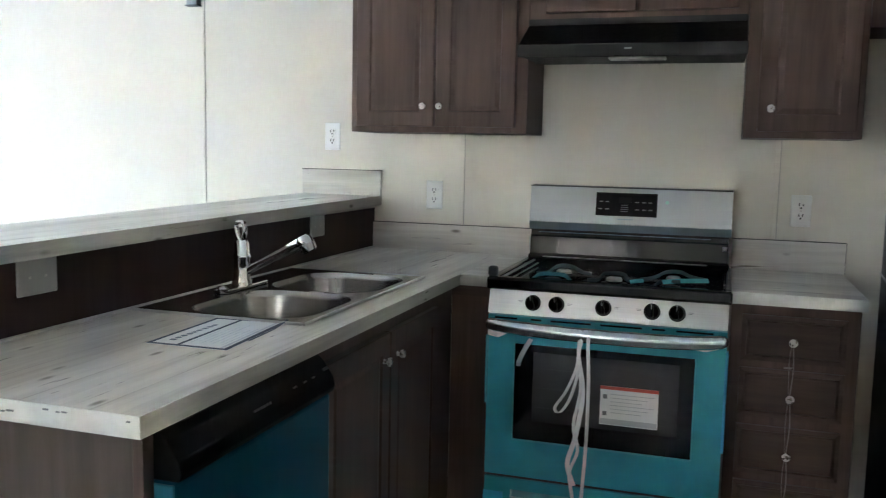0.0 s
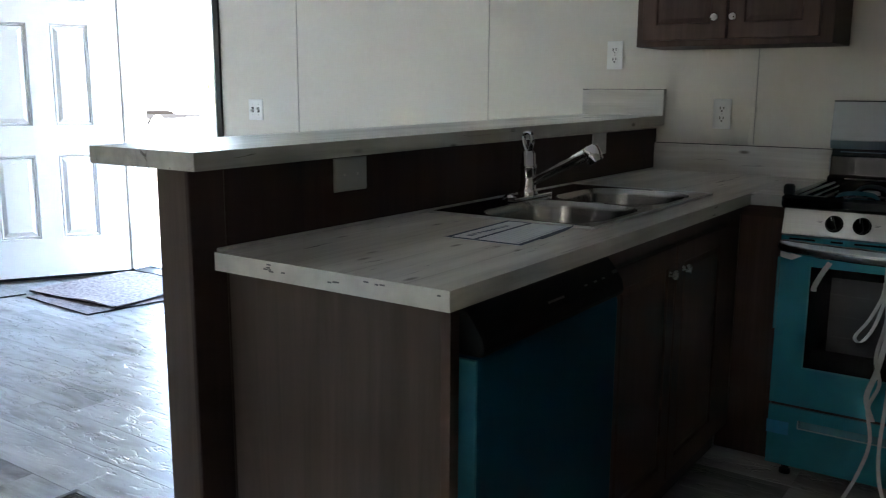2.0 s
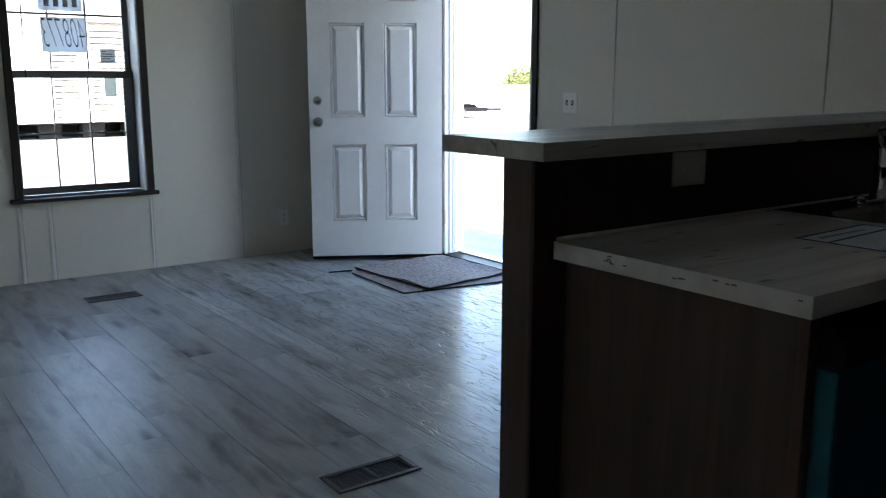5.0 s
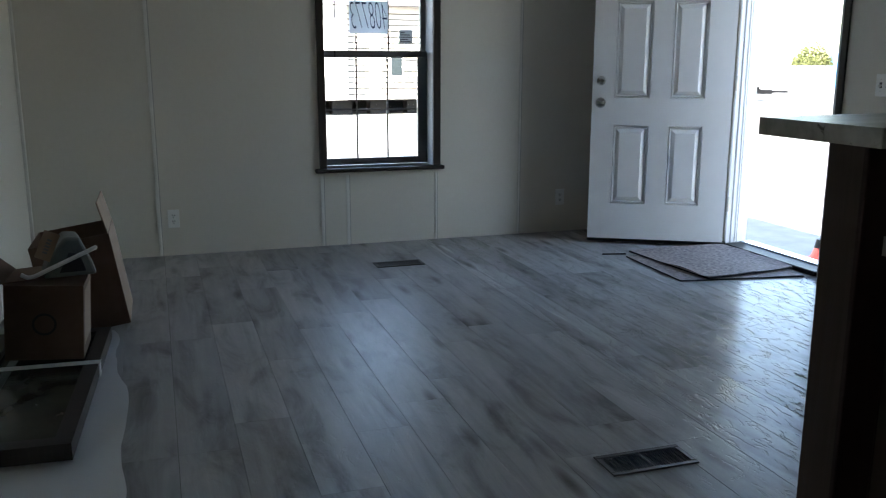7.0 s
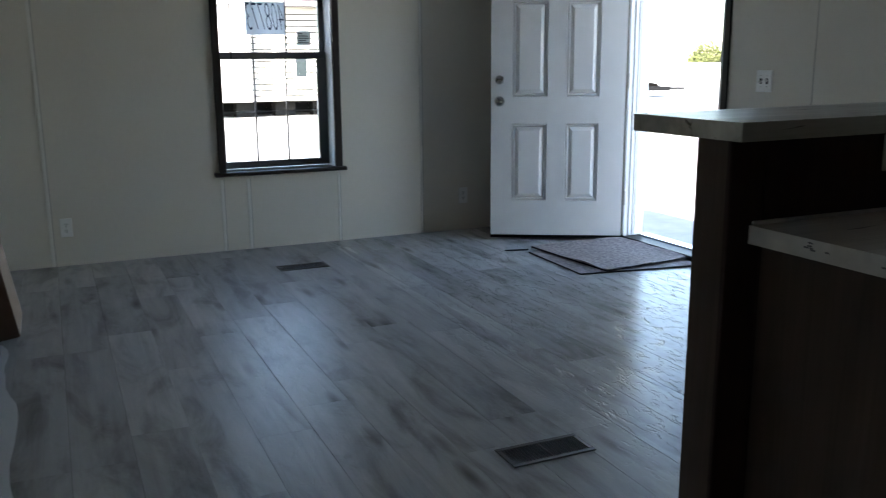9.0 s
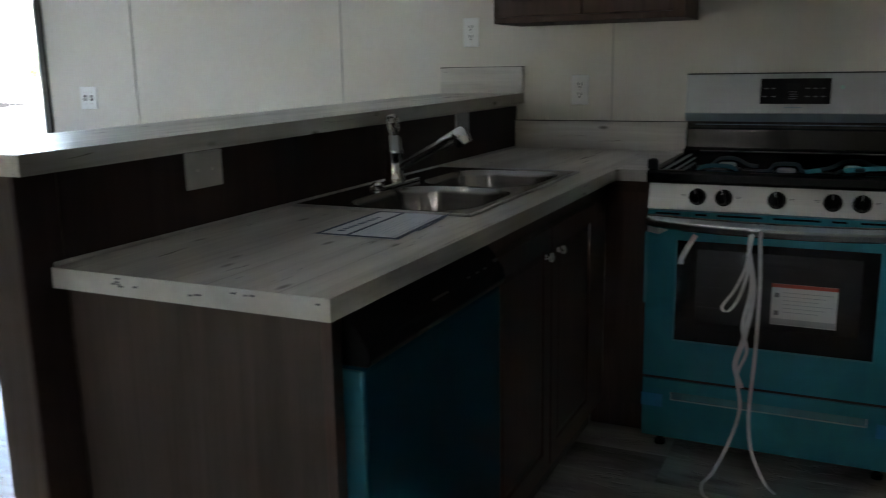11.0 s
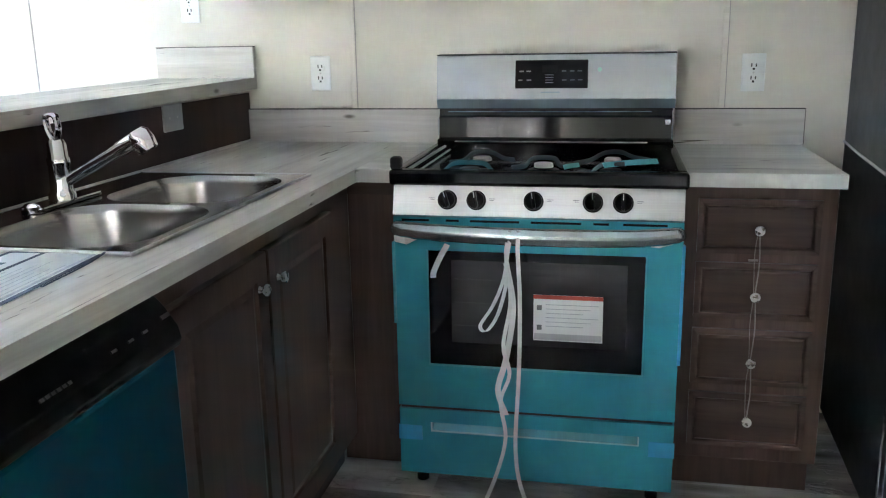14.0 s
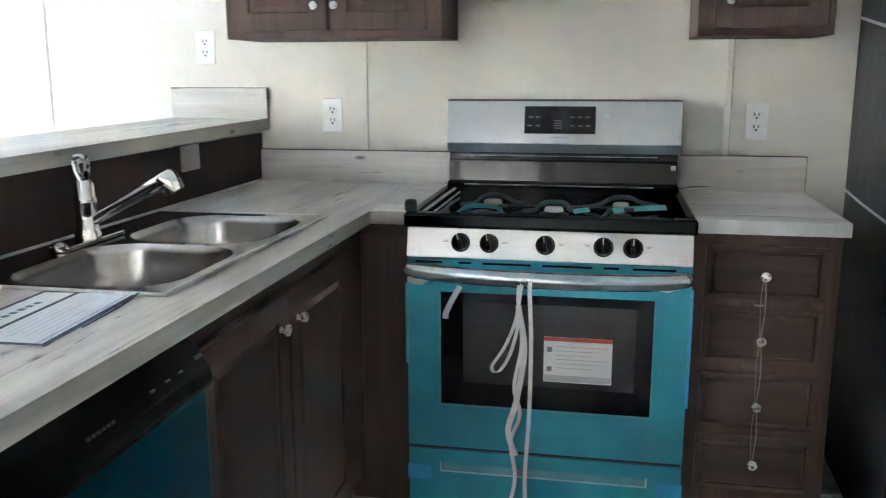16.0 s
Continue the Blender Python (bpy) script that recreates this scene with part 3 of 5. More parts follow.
part("door_sweep", cube(0.0, 0.93, -0.046, 0.002, 0.018, 0.037, 0.0, LEAF_M), BLACKPL, leaf, "black rubber sweep")
for z in (0.25, 1.05, 1.85):
    part("hinge", lathe([(0.008, 0), (0.008, 0.1)], pose(-4.668, -0.022, z), 10), STEEL, door_1)

# ---- window in the end wall ----
window_1 = thing("window_1", (XW, (WY0 + WY1) / 2, WZ0), "tall double-hung window with dark wooden casing", "window", kind="structure")
YA, YB = -2.630, -1.782
for nm, q in (("casing", (YA, WY0, WZ0, WZ1 + 0.05)), ("casing", (WY1, YB, WZ0, WZ1 + 0.05)), ("casing", (WY0, WY1, WZ1, WZ1 + 0.05))):
    part(nm, cube(XW, XW + 0.022, q[0], q[1], q[2], q[3], 0.003), TRIM, window_1)
part("window_sill", cube(XW - 0.13, XW + 0.055, -2.66, -1.762, WZ0 - 0.025, WZ0, 0.004), TRIM, window_1, "dark wooden window sill")
rv = bmesh.new()
box(rv, XW - 0.205, XW, WY1 - 0.004, WY1, WZ0, WZ1)
box(rv, XW - 0.205, XW, WY0, WY0 + 0.004, WZ0, WZ1)
box(rv, XW - 0.205, XW, WY0 + 0.004, WY1 - 0.004, WZ1 - 0.004, WZ1)
part("reveal", rv, REVEAL, window_1, "pale grey reveal")


def sash(y0, y1, z0, z1, x, zm, bar, left, right):
    """One sash, its stiles of their own widths, with two upright bars and a cross bar before the glass."""
    a, b = y0 + left, y1 - right
    s = part("sash", ring_slab((y0, y1, z0, z1), (a, b, z0 + bar, z1 - 0.036), 0, x - 0.03, x), SASH, window_1, "bronze-grey sash")
    w = (b - a) / 3
    for k in (1, 2):
        part("muntin", cube(x - 0.019, x - 0.011, a + w * k - 0.006, a + w * k + 0.006, z0 + bar, z1 - 0.036), SASH, s)
    part("muntin", cube(x - 0.0185, x - 0.0115, a, b, zm - 0.006, zm + 0.006), SASH, s)
    p = part("pane", cube(x - 0.0155, x - 0.0145, a, b, z0 + bar, z1 - 0.036), PANE, s, "clear glass pane")
    p.visible_shadow = False


sash(WY0 + 0.005, WY1 - 0.005, WZ0 + 0.005, 1.300, XW - 0.13, 0.912, 0.045, 0.026, 0.065)
sash(WY0 + 0.005, WY1 - 0.005, 1.270, WZ1 - 0.006, XW - 0.162, 1.655, 0.034, 0.026, 0.036)
part("meeting_rail", cube(XW - 0.131, XW - 0.11, WY0 + 0.006, WY1 - 0.012, 1.260, 1.308, 0.004), SASH, window_1)


def text_mesh(body, size, m, material, name, parent):
    cu = bpy.data.curves.new(name, "FONT")
    cu.offset = -0.0028
    cu.body, cu.size, cu.align_x, cu.align_y, cu.extrude = body, size, "CENTER", "CENTER", 0.0004
    tmp = bpy.data.objects.new(name, cu)
    scene.collection.objects.link(tmp)
    bpy.context.view_layer.update()
    me = bpy.data.meshes.new_from_object(tmp.evaluated_get(bpy.context.evaluated_depsgraph_get()))
    bpy.data.objects.remove(tmp)
    me.transform(m)
    me.materials.clear()
    me.materials.append(material)
    ob = new(name, me)
    ob.parent = parent
    if parent.type == "EMPTY":
        ob.matrix_parent_inverse = Matrix.Translation(-Vector(parent.location))
    return ob


# window in the south wall; its drawn shade is unseen, added to diffuse the sun
window_2 = thing("window_2", ((SWX0 + SWX1) / 2, YS, SWZ0), "window with dark wooden casing and an added drawn shade", "window", kind="structure")
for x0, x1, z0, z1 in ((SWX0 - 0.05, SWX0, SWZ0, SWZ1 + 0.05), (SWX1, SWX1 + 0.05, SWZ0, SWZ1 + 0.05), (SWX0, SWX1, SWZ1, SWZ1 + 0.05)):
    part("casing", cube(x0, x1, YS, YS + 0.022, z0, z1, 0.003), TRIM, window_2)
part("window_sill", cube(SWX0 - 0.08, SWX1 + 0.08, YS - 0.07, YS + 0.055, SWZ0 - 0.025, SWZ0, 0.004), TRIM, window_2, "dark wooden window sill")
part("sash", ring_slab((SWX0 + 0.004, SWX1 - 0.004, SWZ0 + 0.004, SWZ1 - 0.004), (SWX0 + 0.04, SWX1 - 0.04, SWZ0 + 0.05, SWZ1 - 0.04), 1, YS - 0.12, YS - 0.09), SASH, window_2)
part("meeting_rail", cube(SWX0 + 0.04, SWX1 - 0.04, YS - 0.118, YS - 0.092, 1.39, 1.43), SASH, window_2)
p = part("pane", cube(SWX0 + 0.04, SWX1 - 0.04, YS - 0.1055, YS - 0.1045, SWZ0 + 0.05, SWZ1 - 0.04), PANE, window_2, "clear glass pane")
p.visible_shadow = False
part("shade", cube(SWX0 + 0.006, SWX1 - 0.006, YS - 0.062, YS - 0.061, SWZ0 + 0.004, SWZ1 - 0.004), SUN_DIFFUSER, window_2, "drawn pale shade, unseen, added to diffuse the sun")

# placards taped inside the upper sash, their faces turned to the street
XP = XW - 0.160
placard = thing("placard", (XP, -2.237, 1.438), "pale paper placard with handwritten number taped to the window", "placard")
part("sheet", cube(XP - 0.001, XP, -2.372, -2.103, 1.420, 1.635), SIGNPAPER, placard)
text_mesh("408773", 0.125, Matrix.Translation((XP + 0.0012, -2.237, 1.530)) @ Matrix(((0, 0, 1, 0), (-0.70, -0.24, 0, 0), (0, 2.15, 0, 0), (0, 0, 0, 1))), NAVY, "number", placard)
placard_b = thing("placard", (XP, -2.24, 1.69), "pale paper placard with unreadable marks, taped to the window", "placard")
part("sheet", cube(XP - 0.001, XP, -2.375, -2.115, 1.675, 1.89), SIGNPAPER, placard_b)
for k in range(4):
    part("mark", cube(XP, XP + 0.001, -2.34 + 0.055 * k, -2.31 + 0.055 * k, 1.700, 1.812, 0, None), INK, placard_b)
sticker = thing("window_sticker", (XP, -1.99, 1.36), "small printed notice stuck to the window pane", "sticker")
part("backing", cube(XP - 0.001, XP, -2.026, -1.928, 1.353, 1.449), NOTICE, sticker)
for k in range(5):
    part("printed_line", cube(XP, XP + 0.001, -2.015, (-1.942, -1.960, -1.938, -1.948, -1.985)[k], 1.366 + 0.015 * k, 1.373 + 0.015 * k), INK, sticker)
solid("blind_wand", tube([(XW - 0.04, -2.500, 1.262), (XW - 0.04, -2.496, 1.7), (XW - 0.04, -2.493, 2.02)], 0.004, 8), BLACKPL, "thin hanging blind wand in the window", "blind wand")


# ---- cover plates ----
def outlet(name, m, kind_="outlet"):
    """Built facing -y with its middle at the base, then turned by m."""
    t = thing(name, (0, 0, 0), "white duplex outlet with a plastic cover plate on the wall" if kind_ == "outlet" else "white blank cover plate", "outlet")
    part("cover_plate", cube(-0.036, 0.036, -0.006, 0.0, -0.059, 0.059, 0.003, None, 2), WHITE, t)
    for z in (-0.0195, 0.0195):
        s = part("socket", extrude_poly([(0.0165 * math.cos(a), z + 0.0145 * math.sin(a)) for a in [math.pi * k / 8 for k in range(16)]], 1, -0.0085, -0.005), WHITE, t)
        for q in ((-0.0085, -0.0050, z - 0.002, z + 0.0095), (0.0050, 0.0085, z - 0.0015, z + 0.0085), (-0.0032, 0.0032, z - 0.0115, z - 0.0050)):
            part("slot", cube(q[0], q[1], -0.0092, -0.0084, q[2], q[3]), SLOT, s)
    part("screw", lathe([(0.003, 0), (0.003, 0.001)], pose(0, -0.006, 0, 90), 8), NICKEL, t)
    t.matrix_basis = m
    return t


first = outlet("outlet", pose(-0.779, 0, 1.149))
tagged(first, group="wall outlets")
for m in (pose(0.653, 0, 1.139), pose(-1.25, 0, 1.386), pose(XW, -3.585, 0.242, 0, 0, 90), pose(XW, -0.848, 0.258, 0, 0, 90)):
    copy_thing(first, m)


sw = thing("switch_plate", (-3.458, 0.0, 1.06), "white double switch plate beside the front door", "switch")
SW = pose(-3.458, 0, 1.118)
part("cover_plate", cube(-0.058, 0.058, -0.006, 0.0, -0.059, 0.059, 0.003, SW, 2), WHITE, sw)
for x, tilt in ((-0.023, 28), (0.023, -28)):
    part("toggle_shade", cube(x - 0.0085, x + 0.0085, -0.0068, -0.0055, -0.015, 0.015, 0, SW), SLOT, sw, "dark patch standing in for the toggle's shadow")
    part("toggle", cube(-0.0065, 0.0065, -0.018, 0.0, -0.006, 0.006, 0.0015, SW @ pose(x, -0.006, 0, tilt)), WHITE, sw)
    for z in (-0.03, 0.03):
        part("screw", lathe([(0.003, 0), (0.003, 0.001)], SW @ pose(x, -0.006, z, 90), 8), NICKEL, sw)


def bar_plate(y0, y1, z0, z1):
    t = thing("cover_plate", (-1.05, (y0 + y1) / 2, z0), "pale horizontal outlet plate on the dark bar wall", "outlet", "bar outlets")
    part("plate", cube(-1.05, -1.044, y0, y1, z0, z1, 0.002), plain("beige_plate", (0.52, 0.51, 0.48), 0.4, 0, 0.04), t)
    for k in (0.3, 0.7):
        yy = y0 + (y1 - y0) * k
        part("screw", cube(-1.0445, -1.0435, yy - 0.003, yy + 0.003, (z0 + z1) / 2 - 0.003, (z0 + z1) / 2 + 0.003), BATTEN, t)


bar_plate(-2.006, -1.889, 1.001, 1.080)
bar_plate(-0.622, -0.508, 1.008, 1.086)

hanger = thing("wall_box", (-1.93, 0.0, 1.955), "small grey plastic box high on the wall", "box")
part("shell", cube(-1.96, -1.90, -0.035, 0.0, 1.957, 2.06, 0.006, None, 2), GUARD, hanger)
part("base_lip", cube(-1.963, -1.897, -0.038, 0.0, 1.955, 1.96), INK, hanger)

# ---- peninsula: knee wall, bar top, counter ----
knee = thing("knee_wall", (-1.10, -1.2, 0), "dark brown half wall that carries the bar top", "half wall", kind="structure")
part("wall_core", cube(-1.148, -1.052, -2.405, -0.001, 0, 1.084), WALL, knee, "pale wallboard core")
part("kitchen_board", cube(-1.052, -1.05, -2.33, -0.002, 0, 1.084), KNEE, knee, "dark stained board")
part("end_post", cube(-1.15, -1.05, -2.42, -2.33, 0, 1.0845, 0.002), POST, knee, "dark wooden end post")
part("corner_trim", cube(-1.058, -1.046, -2.424, -2.335, 0, 1.0845, 0.002), KNEE, knee)

bar_top = thing("bar_top", (-1.185, -1.2, 1.085), "whitewashed barn-wood laminate bar top on the half wall", "bar counter")
bm = bmesh.new()
q = [(-1.314, -2.458, 1.123), (-0.984, -2.458, 1.123), (-1.018, -0.001, 1.137), (-1.386, -0.001, 1.137)]
up = [bm.verts.new(p) for p in q]
lo = [bm.verts.new((p[0], p[1], p[2] - 0.036 - 0.004 * (p[1] > -1))) for p in q]
bm.faces.new(up)
bm.faces.new(list(reversed(lo)))
for i in range(4):
    bm.faces.new((lo[i], lo[(i + 1) % 4], up[(i + 1) % 4], up[i]))
part("slab", bm, LAM_Y, bar_top)
part("backsplash", cube(-1.386, -1.018, -0.021, -0.001, 1.136, 1.243, 0.001), LAM_X, bar_top)
part("splash_edge", cube(-1.386, -1.017, -0.022, -0.001, 1.243, 1.245), CAB_GROOVE, bar_top, "dark top edge")

CX0, CX1, CY0 = -1.049, -0.467, -2.366
SX0, SX1, SY0, SY1 = -1.034, -0.556, -1.642, -0.786
counter = thing("counter", (-0.76, -1.2, 0.874), "whitewashed barn-wood laminate L-shaped counter", "counter")
T0, T1 = 0.877, 0.914
part("slab", ring_slab((CX0, CX1, CY0, -0.001), (SX0 + 0.02, SX1 - 0.02, SY0 + 0.02, SY1 - 0.02), 2, T0, T1), LAM_Y, counter)
part("slab_return", cube(CX1, -0.352, -0.647, -0.001, T0, T1), LAM_X, counter)
part("end_edge", cube(CX0, CX1, CY0 - 0.0015, CY0, T0, T1), plain("pale_laminate_edge", (0.60, 0.59, 0.56), 0.45, 0, 0.14, 16), counter, "paler chipped laminate edge strip")
rnd = random.Random(4)
for k in range(13):
    x = -0.93 + 0.38 * rnd.random() if k else -0.492
    z = 0.889 + 0.018 * rnd.random() if k else 0.902
    part("chip_mark", cube(x, x + 0.006 + 0.006 * rnd.random(), CY0 - 0.0022, CY0 - 0.0012, z, z + 0.003), INK, counter)
part("backsplash", cube(CX0, -0.352, -0.021, -0.001, T1, 1.026, 0.001), LAM_X, counter)
part("splash_edge", cube(CX0, -0.352, -0.0225, -0.001, 1.026, 1.028), CAB_GROOVE, counter, "dark top edge")
part("caulk_strip", cube(CX0, CX0 + 0.008, CY0 + 0.005, -0.022, T1, T1 + 0.008, 0.002), plain("caulk", (0.5, 0.49, 0.47), 0.5), counter, "pale caulk strip")
counter_b = thing("counter", (0.6, -0.32, 0.874), "short whitewashed laminate counter beside the stove", "counter")
part("slab", cube(0.418, 0.808, -0.635, -0.001, T0, T1, 0.001), LAM_X, counter_b)
part("front_edge", cube(0.418, 0.808, -0.637, -0.635, T0, T1), plain("pale_laminate_front", (0.60, 0.59, 0.56), 0.45, 0, 0.12, 16), counter_b)
part("backsplash", cube(0.418, 0.814, -0.021, -0.001, T1, 1.026, 0.001), LAM_X, counter_b)
part("splash_edge", cube(0.418, 0.815, -0.0225, -0.001, 1.026, 1.028), CAB_GROOVE, counter_b, "dark top edge")
part("splash_end", cube(0.814, 0.8155, -0.0225, -0.001, T1, 1.026), CAB_GROOVE, counter_b, "dark end edge")


# ---- cabinets ----
def knob(p, axis, parent):
    turn = {"x": (0, 90, 0), "y": (90, 0, 0)}[axis]
    part("knob", lathe([(0.008, 0), (0.006, 0.004), (0.005, 0.008), (0.010, 0.011), (0.0132, 0.016), (0.0122, 0.021), (0.006, 0.024), (0.0005, 0.0245)], pose(*p, *turn), 18), NICKEL, parent, "satin nickel knob", True)


def front(name, a0, a1, z0, z1, plane, axis, parent, material, deep=True):
    """A door or drawer front with a flat frame and a recessed, bevelled field. axis: the way it faces ('x' for +x, 'y' for -y)."""
    def co(a, d, z):
        return (plane + d, a, z) if axis == "x" else (a, plane - d, z)
    bm = bmesh.new()
    fr = 0.055 if deep else 0.022
    rows = [(0.0, 0.0), (0.0, 0.016), (0.003, 0.019), (fr, 0.019), (fr + 0.004, 0.013), (fr + 0.008, 0.013), (fr + 0.022, 0.0165)]
    if not deep:
        rows = [(0.0, 0.0), (0.0, 0.012), (0.010, 0.016), (0.014, 0.016), (0.017, 0.0125), (0.023, 0.0185)]
    rings = []
    for ins, d in rows:
        rings.append([bm.verts.new(co(a, d, z)) for a, z in ((a0 + ins, z0 + ins), (a1 - ins, z0 + ins), (a1 - ins, z1 - ins), (a0 + ins, z1 - ins))])
    for p, q in zip(rings, rings[1:]):
        for i in range(4):
            bm.faces.new((p[i], p[(i + 1) % 4], q[(i + 1) % 4], q[i]))
    bm.faces.new(rings[-1])
    return part(name, bm, material, parent)


# sink base under the peninsula counter
PF = -0.510
sink_cab = thing("base_cabinet", (-0.78, -1.15, 0), "dark brown wooden sink base cabinet with two doors", "cabinet")
bm = bmesh.new()
box(bm, -1.045, PF, -1.70, -0.60, 0.10, 0.66)
box(bm, PF - 0.02, PF, -1.70, -0.60, 0.66, 0.876)
part("carcass", bm, CAB_Z, sink_cab)
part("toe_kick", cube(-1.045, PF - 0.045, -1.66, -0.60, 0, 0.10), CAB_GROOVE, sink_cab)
for a0, a1, ky in ((-1.665, -1.238, -1.285), (-1.230, -0.80, -1.182)):
    d = front("cabinet_door", a0, a1, 0.135, 0.825, PF, "x", sink_cab, CAB_Z)
    knob((PF + 0.019, ky, 0.752), "x", d)
end_cab = thing("end_panel", (-0.78, -2.3, 0), "dark brown wooden end panel of the peninsula", "panel")
part("panel", cube(-1.046, -0.508, -2.332, -2.312, 0, 0.8765, 0.001), POST, end_cab)
part("stile", cube(-0.508, -0.488, -2.334, -2.306, 0, 0.8765, 0.001), CAB_Z, end_cab)
corner_cab = thing("base_cabinet", (-0.6, -0.4, 0), "dark brown corner base cabinet filler beside the stove", "cabinet")
part("carcass", cube(-0.510, -0.366, -0.598, -0.03, 0.10, 0.876), CAB_Z, corner_cab)
part("toe_kick", cube(-0.555, -0.366, -0.575, -0.03, 0, 0.10), CAB_Z, corner_cab)
part("rail", cube(-0.510, -0.366, -0.600, -0.598, 0.835, 0.876), CAB_X, corner_cab)

drawer_cab = thing("drawer_cabinet", (0.6, -0.3, 0), "dark brown four-drawer base cabinet between stove and fridge", "cabinet")
part("carcass", cube(0.419, 0.795, -0.612, -0.002, 0.11, 0.876, 0.001), CAB_Z, drawer_cab)
part("toe_kick", cube(0.419, 0.789, -0.555, -0.002, 0, 0.11), CAB_Z, drawer_cab)
KN = []
for z0, z1, kz in ((0.700, 0.844, 0.767), (0.521, 0.675, 0.589), (0.334, 0.491, 0.405), (0.152, 0.308, 0.236)):
    d = front("drawer", 0.453, 0.757, z0, z1, -0.612, "y", drawer_cab, CAB_X, False)
    knob((0.605, -0.6305, kz), "y", d)
    KN.append(kz)
strings = thing("packing_string", (0.602, -0.65, 0.22), "pale packing string tied between the drawer knobs", "string")
for a, b in zip(KN, KN[1:]):
    part("strand", tube(curve_points([(0.606, -0.644, a - 0.012), (0.610, -0.639, (a + b) / 2), (0.604, -0.644, b + 0.012)], 10), 0.0017, 6, None, 0.35, (1, 0, 0)), STRING, strings)
    part("strand", tube(curve_points([(0.600, -0.644, a - 0.012), (0.597, -0.639, (a + b) / 2 + 0.02), (0.600, -0.644, b + 0.012)], 10), 0.0009, 6), STRING, strings)
part("knot", tube([(0.582, -0.638, 0.687), (0.606, -0.640, 0.688)], 0.003, 6), STRING, strings)

UF = -0.295


def upper(name, x0, x1, z0, z1, doors, label, knobs):
    c = thing(name, ((x0 + x1) / 2, -0.15, z0), label, "cabinet", "upper cabinets")
    part("carcass", cube(x0, x1, UF, -0.002, z0, z1, 0.001), CAB_Z, c)
    for (a0, a1), kx in zip(doors, knobs):
        d = front("cabinet_door", a0, a1, z0 + 0.022, z1 - 0.03, UF, "y", c, CAB_Z)
        if kx is not None:
            knob((kx, UF - 0.019, z0 + 0.098), "y", d)
    return c


upper("upper_cabinet", -1.032, -0.330, 1.402, 2.16, [(-1.005, -0.688), (-0.680, -0.372)], "dark brown wooden two-door upper cabinet", [-0.728, -0.662])
upper("upper_cabinet", 0.428, 0.802, 1.399, 2.16, [(0.472, 0.782)], "dark brown wooden single-door upper cabinet", [0.512])
upper("upper_cabinet", -0.329, 0.427, 1.812, 2.16, [(-0.268, 0.052), (0.062, 0.392)], "dark brown wooden upper cabinet over the range hood", [None, None])
upper("upper_cabinet", 0.804, 1.62, 1.76, 2.16, [(0.85, 1.205), (1.215, 1.58)], "dark brown wooden upper cabinet over the fridge", [None, None])

hood = thing("range_hood", (0.05, -0.22, 1.64), "black under-cabinet range hood over the stove", "range hood")
HX0, HX1 = -0.327, 0.424
part("canopy", extrude_poly([(-0.002, 1.682), (-0.002, 1.811), (-0.322, 1.811), (-0.322, 1.787), (-0.478, 1.704), (-0.478, 1.664)], 0, HX0, HX1, 0.003), HOODM, hood)
part("top_strip", cube(HX0 + 0.002, HX1 - 0.002, -0.3245, -0.3225, 1.789, 1.810), HOODF, hood, "dark grey upper strip")
part("front_lip", cube(HX0 - 0.002, HX1 + 0.002, -0.485, -0.478, 1.660, 1.703, 0.002), HOODF, hood, "dark grey front lip")
part("underside", cube(HX0 + 0.02, HX1 - 0.02, -0.46, -0.25, 1.660, 1.666), BLACKPL, hood)
part("lamp_lens", cube(-0.02, 0.17, -0.462, -0.40, 1.652, 1.660, 0.003), plain("lamp_lens", (0.5, 0.5, 0.5), 0.3), hood, "pale lamp lens")
part("badge", cube(0.035, 0.06, -0.4865, -0.484, 1.683, 1.688), GUARD, hood)

# ---- sink and faucet ----
sink = thing("sink", (-0.8, -1.2, 0.914), "stainless steel double-bowl sink set in the counter", "sink")


def rounded(x0, x1, y0, y1, r, n=10):
    out = []
    for cx, cy, a in ((x1 - r, y1 - r, 0), (x0 + r, y1 - r, 90), (x0 + r, y0 + r, 180), (x1 - r, y0 + r, 270)):
        for k in range(n + 1):
            t = radians(a + 90 * k / n)
            out.append((cx + r * math.cos(t), cy + r * math.sin(t)))
    return out


def rim_point(px, py, x0, x1, y0, y1):
    cx, cy = (x0 + x1) / 2, (y0 + y1) / 2
    dx, dy = px - cx, py - cy
    s = min(((x1 - cx) / abs(dx)) if abs(dx) > 1e-6 else 1e9, ((y1 - cy) / abs(dy)) if abs(dy) > 1e-6 else 1e9)
    return cx + dx * s, cy + dy * s


BX0, BX1 = -0.925, -0.577
YM = (SY0 + SY1) / 2
bowls = ((SY0 + 0.018, YM - 0.016), (YM + 0.006, SY1 - 0.040))
deck = bmesh.new()
for (b0, b1), (c0, c1) in zip(bowls, ((SY0, YM), (YM, SY1))):
    cell = (BX0 - 0.025, SX1, c0, c1)
    inner = rounded(BX0, BX1, b0, b1, 0.11)
    a = [deck.verts.new((*p, 0.9195)) for p in inner]
    b = [deck.verts.new((*rim_point(*p, *cell), 0.9195)) for p in inner]
    n = len(a)
    for i in range(n):
        deck.faces.new((a[i], a[(i + 1) % n], b[(i + 1) % n], b[i]))
    # fill the cell's corners
    for sx in (cell[0], cell[1]):
        for sy in (cell[2], cell[3]):
            cor = Vector((sx, sy, 0.9195))
            near = sorted(range(n), key=lambda i: (b[i].co - cor).length)[:2]
            if (b[near[0]].co - cor).length > 1e-5 and abs(near[0] - near[1]) in (1, n - 1):
                deck.faces.new((b[near[0]], b[near[1]], deck.verts.new(cor)))
part("deck", deck, STEEL_DECK, sink)
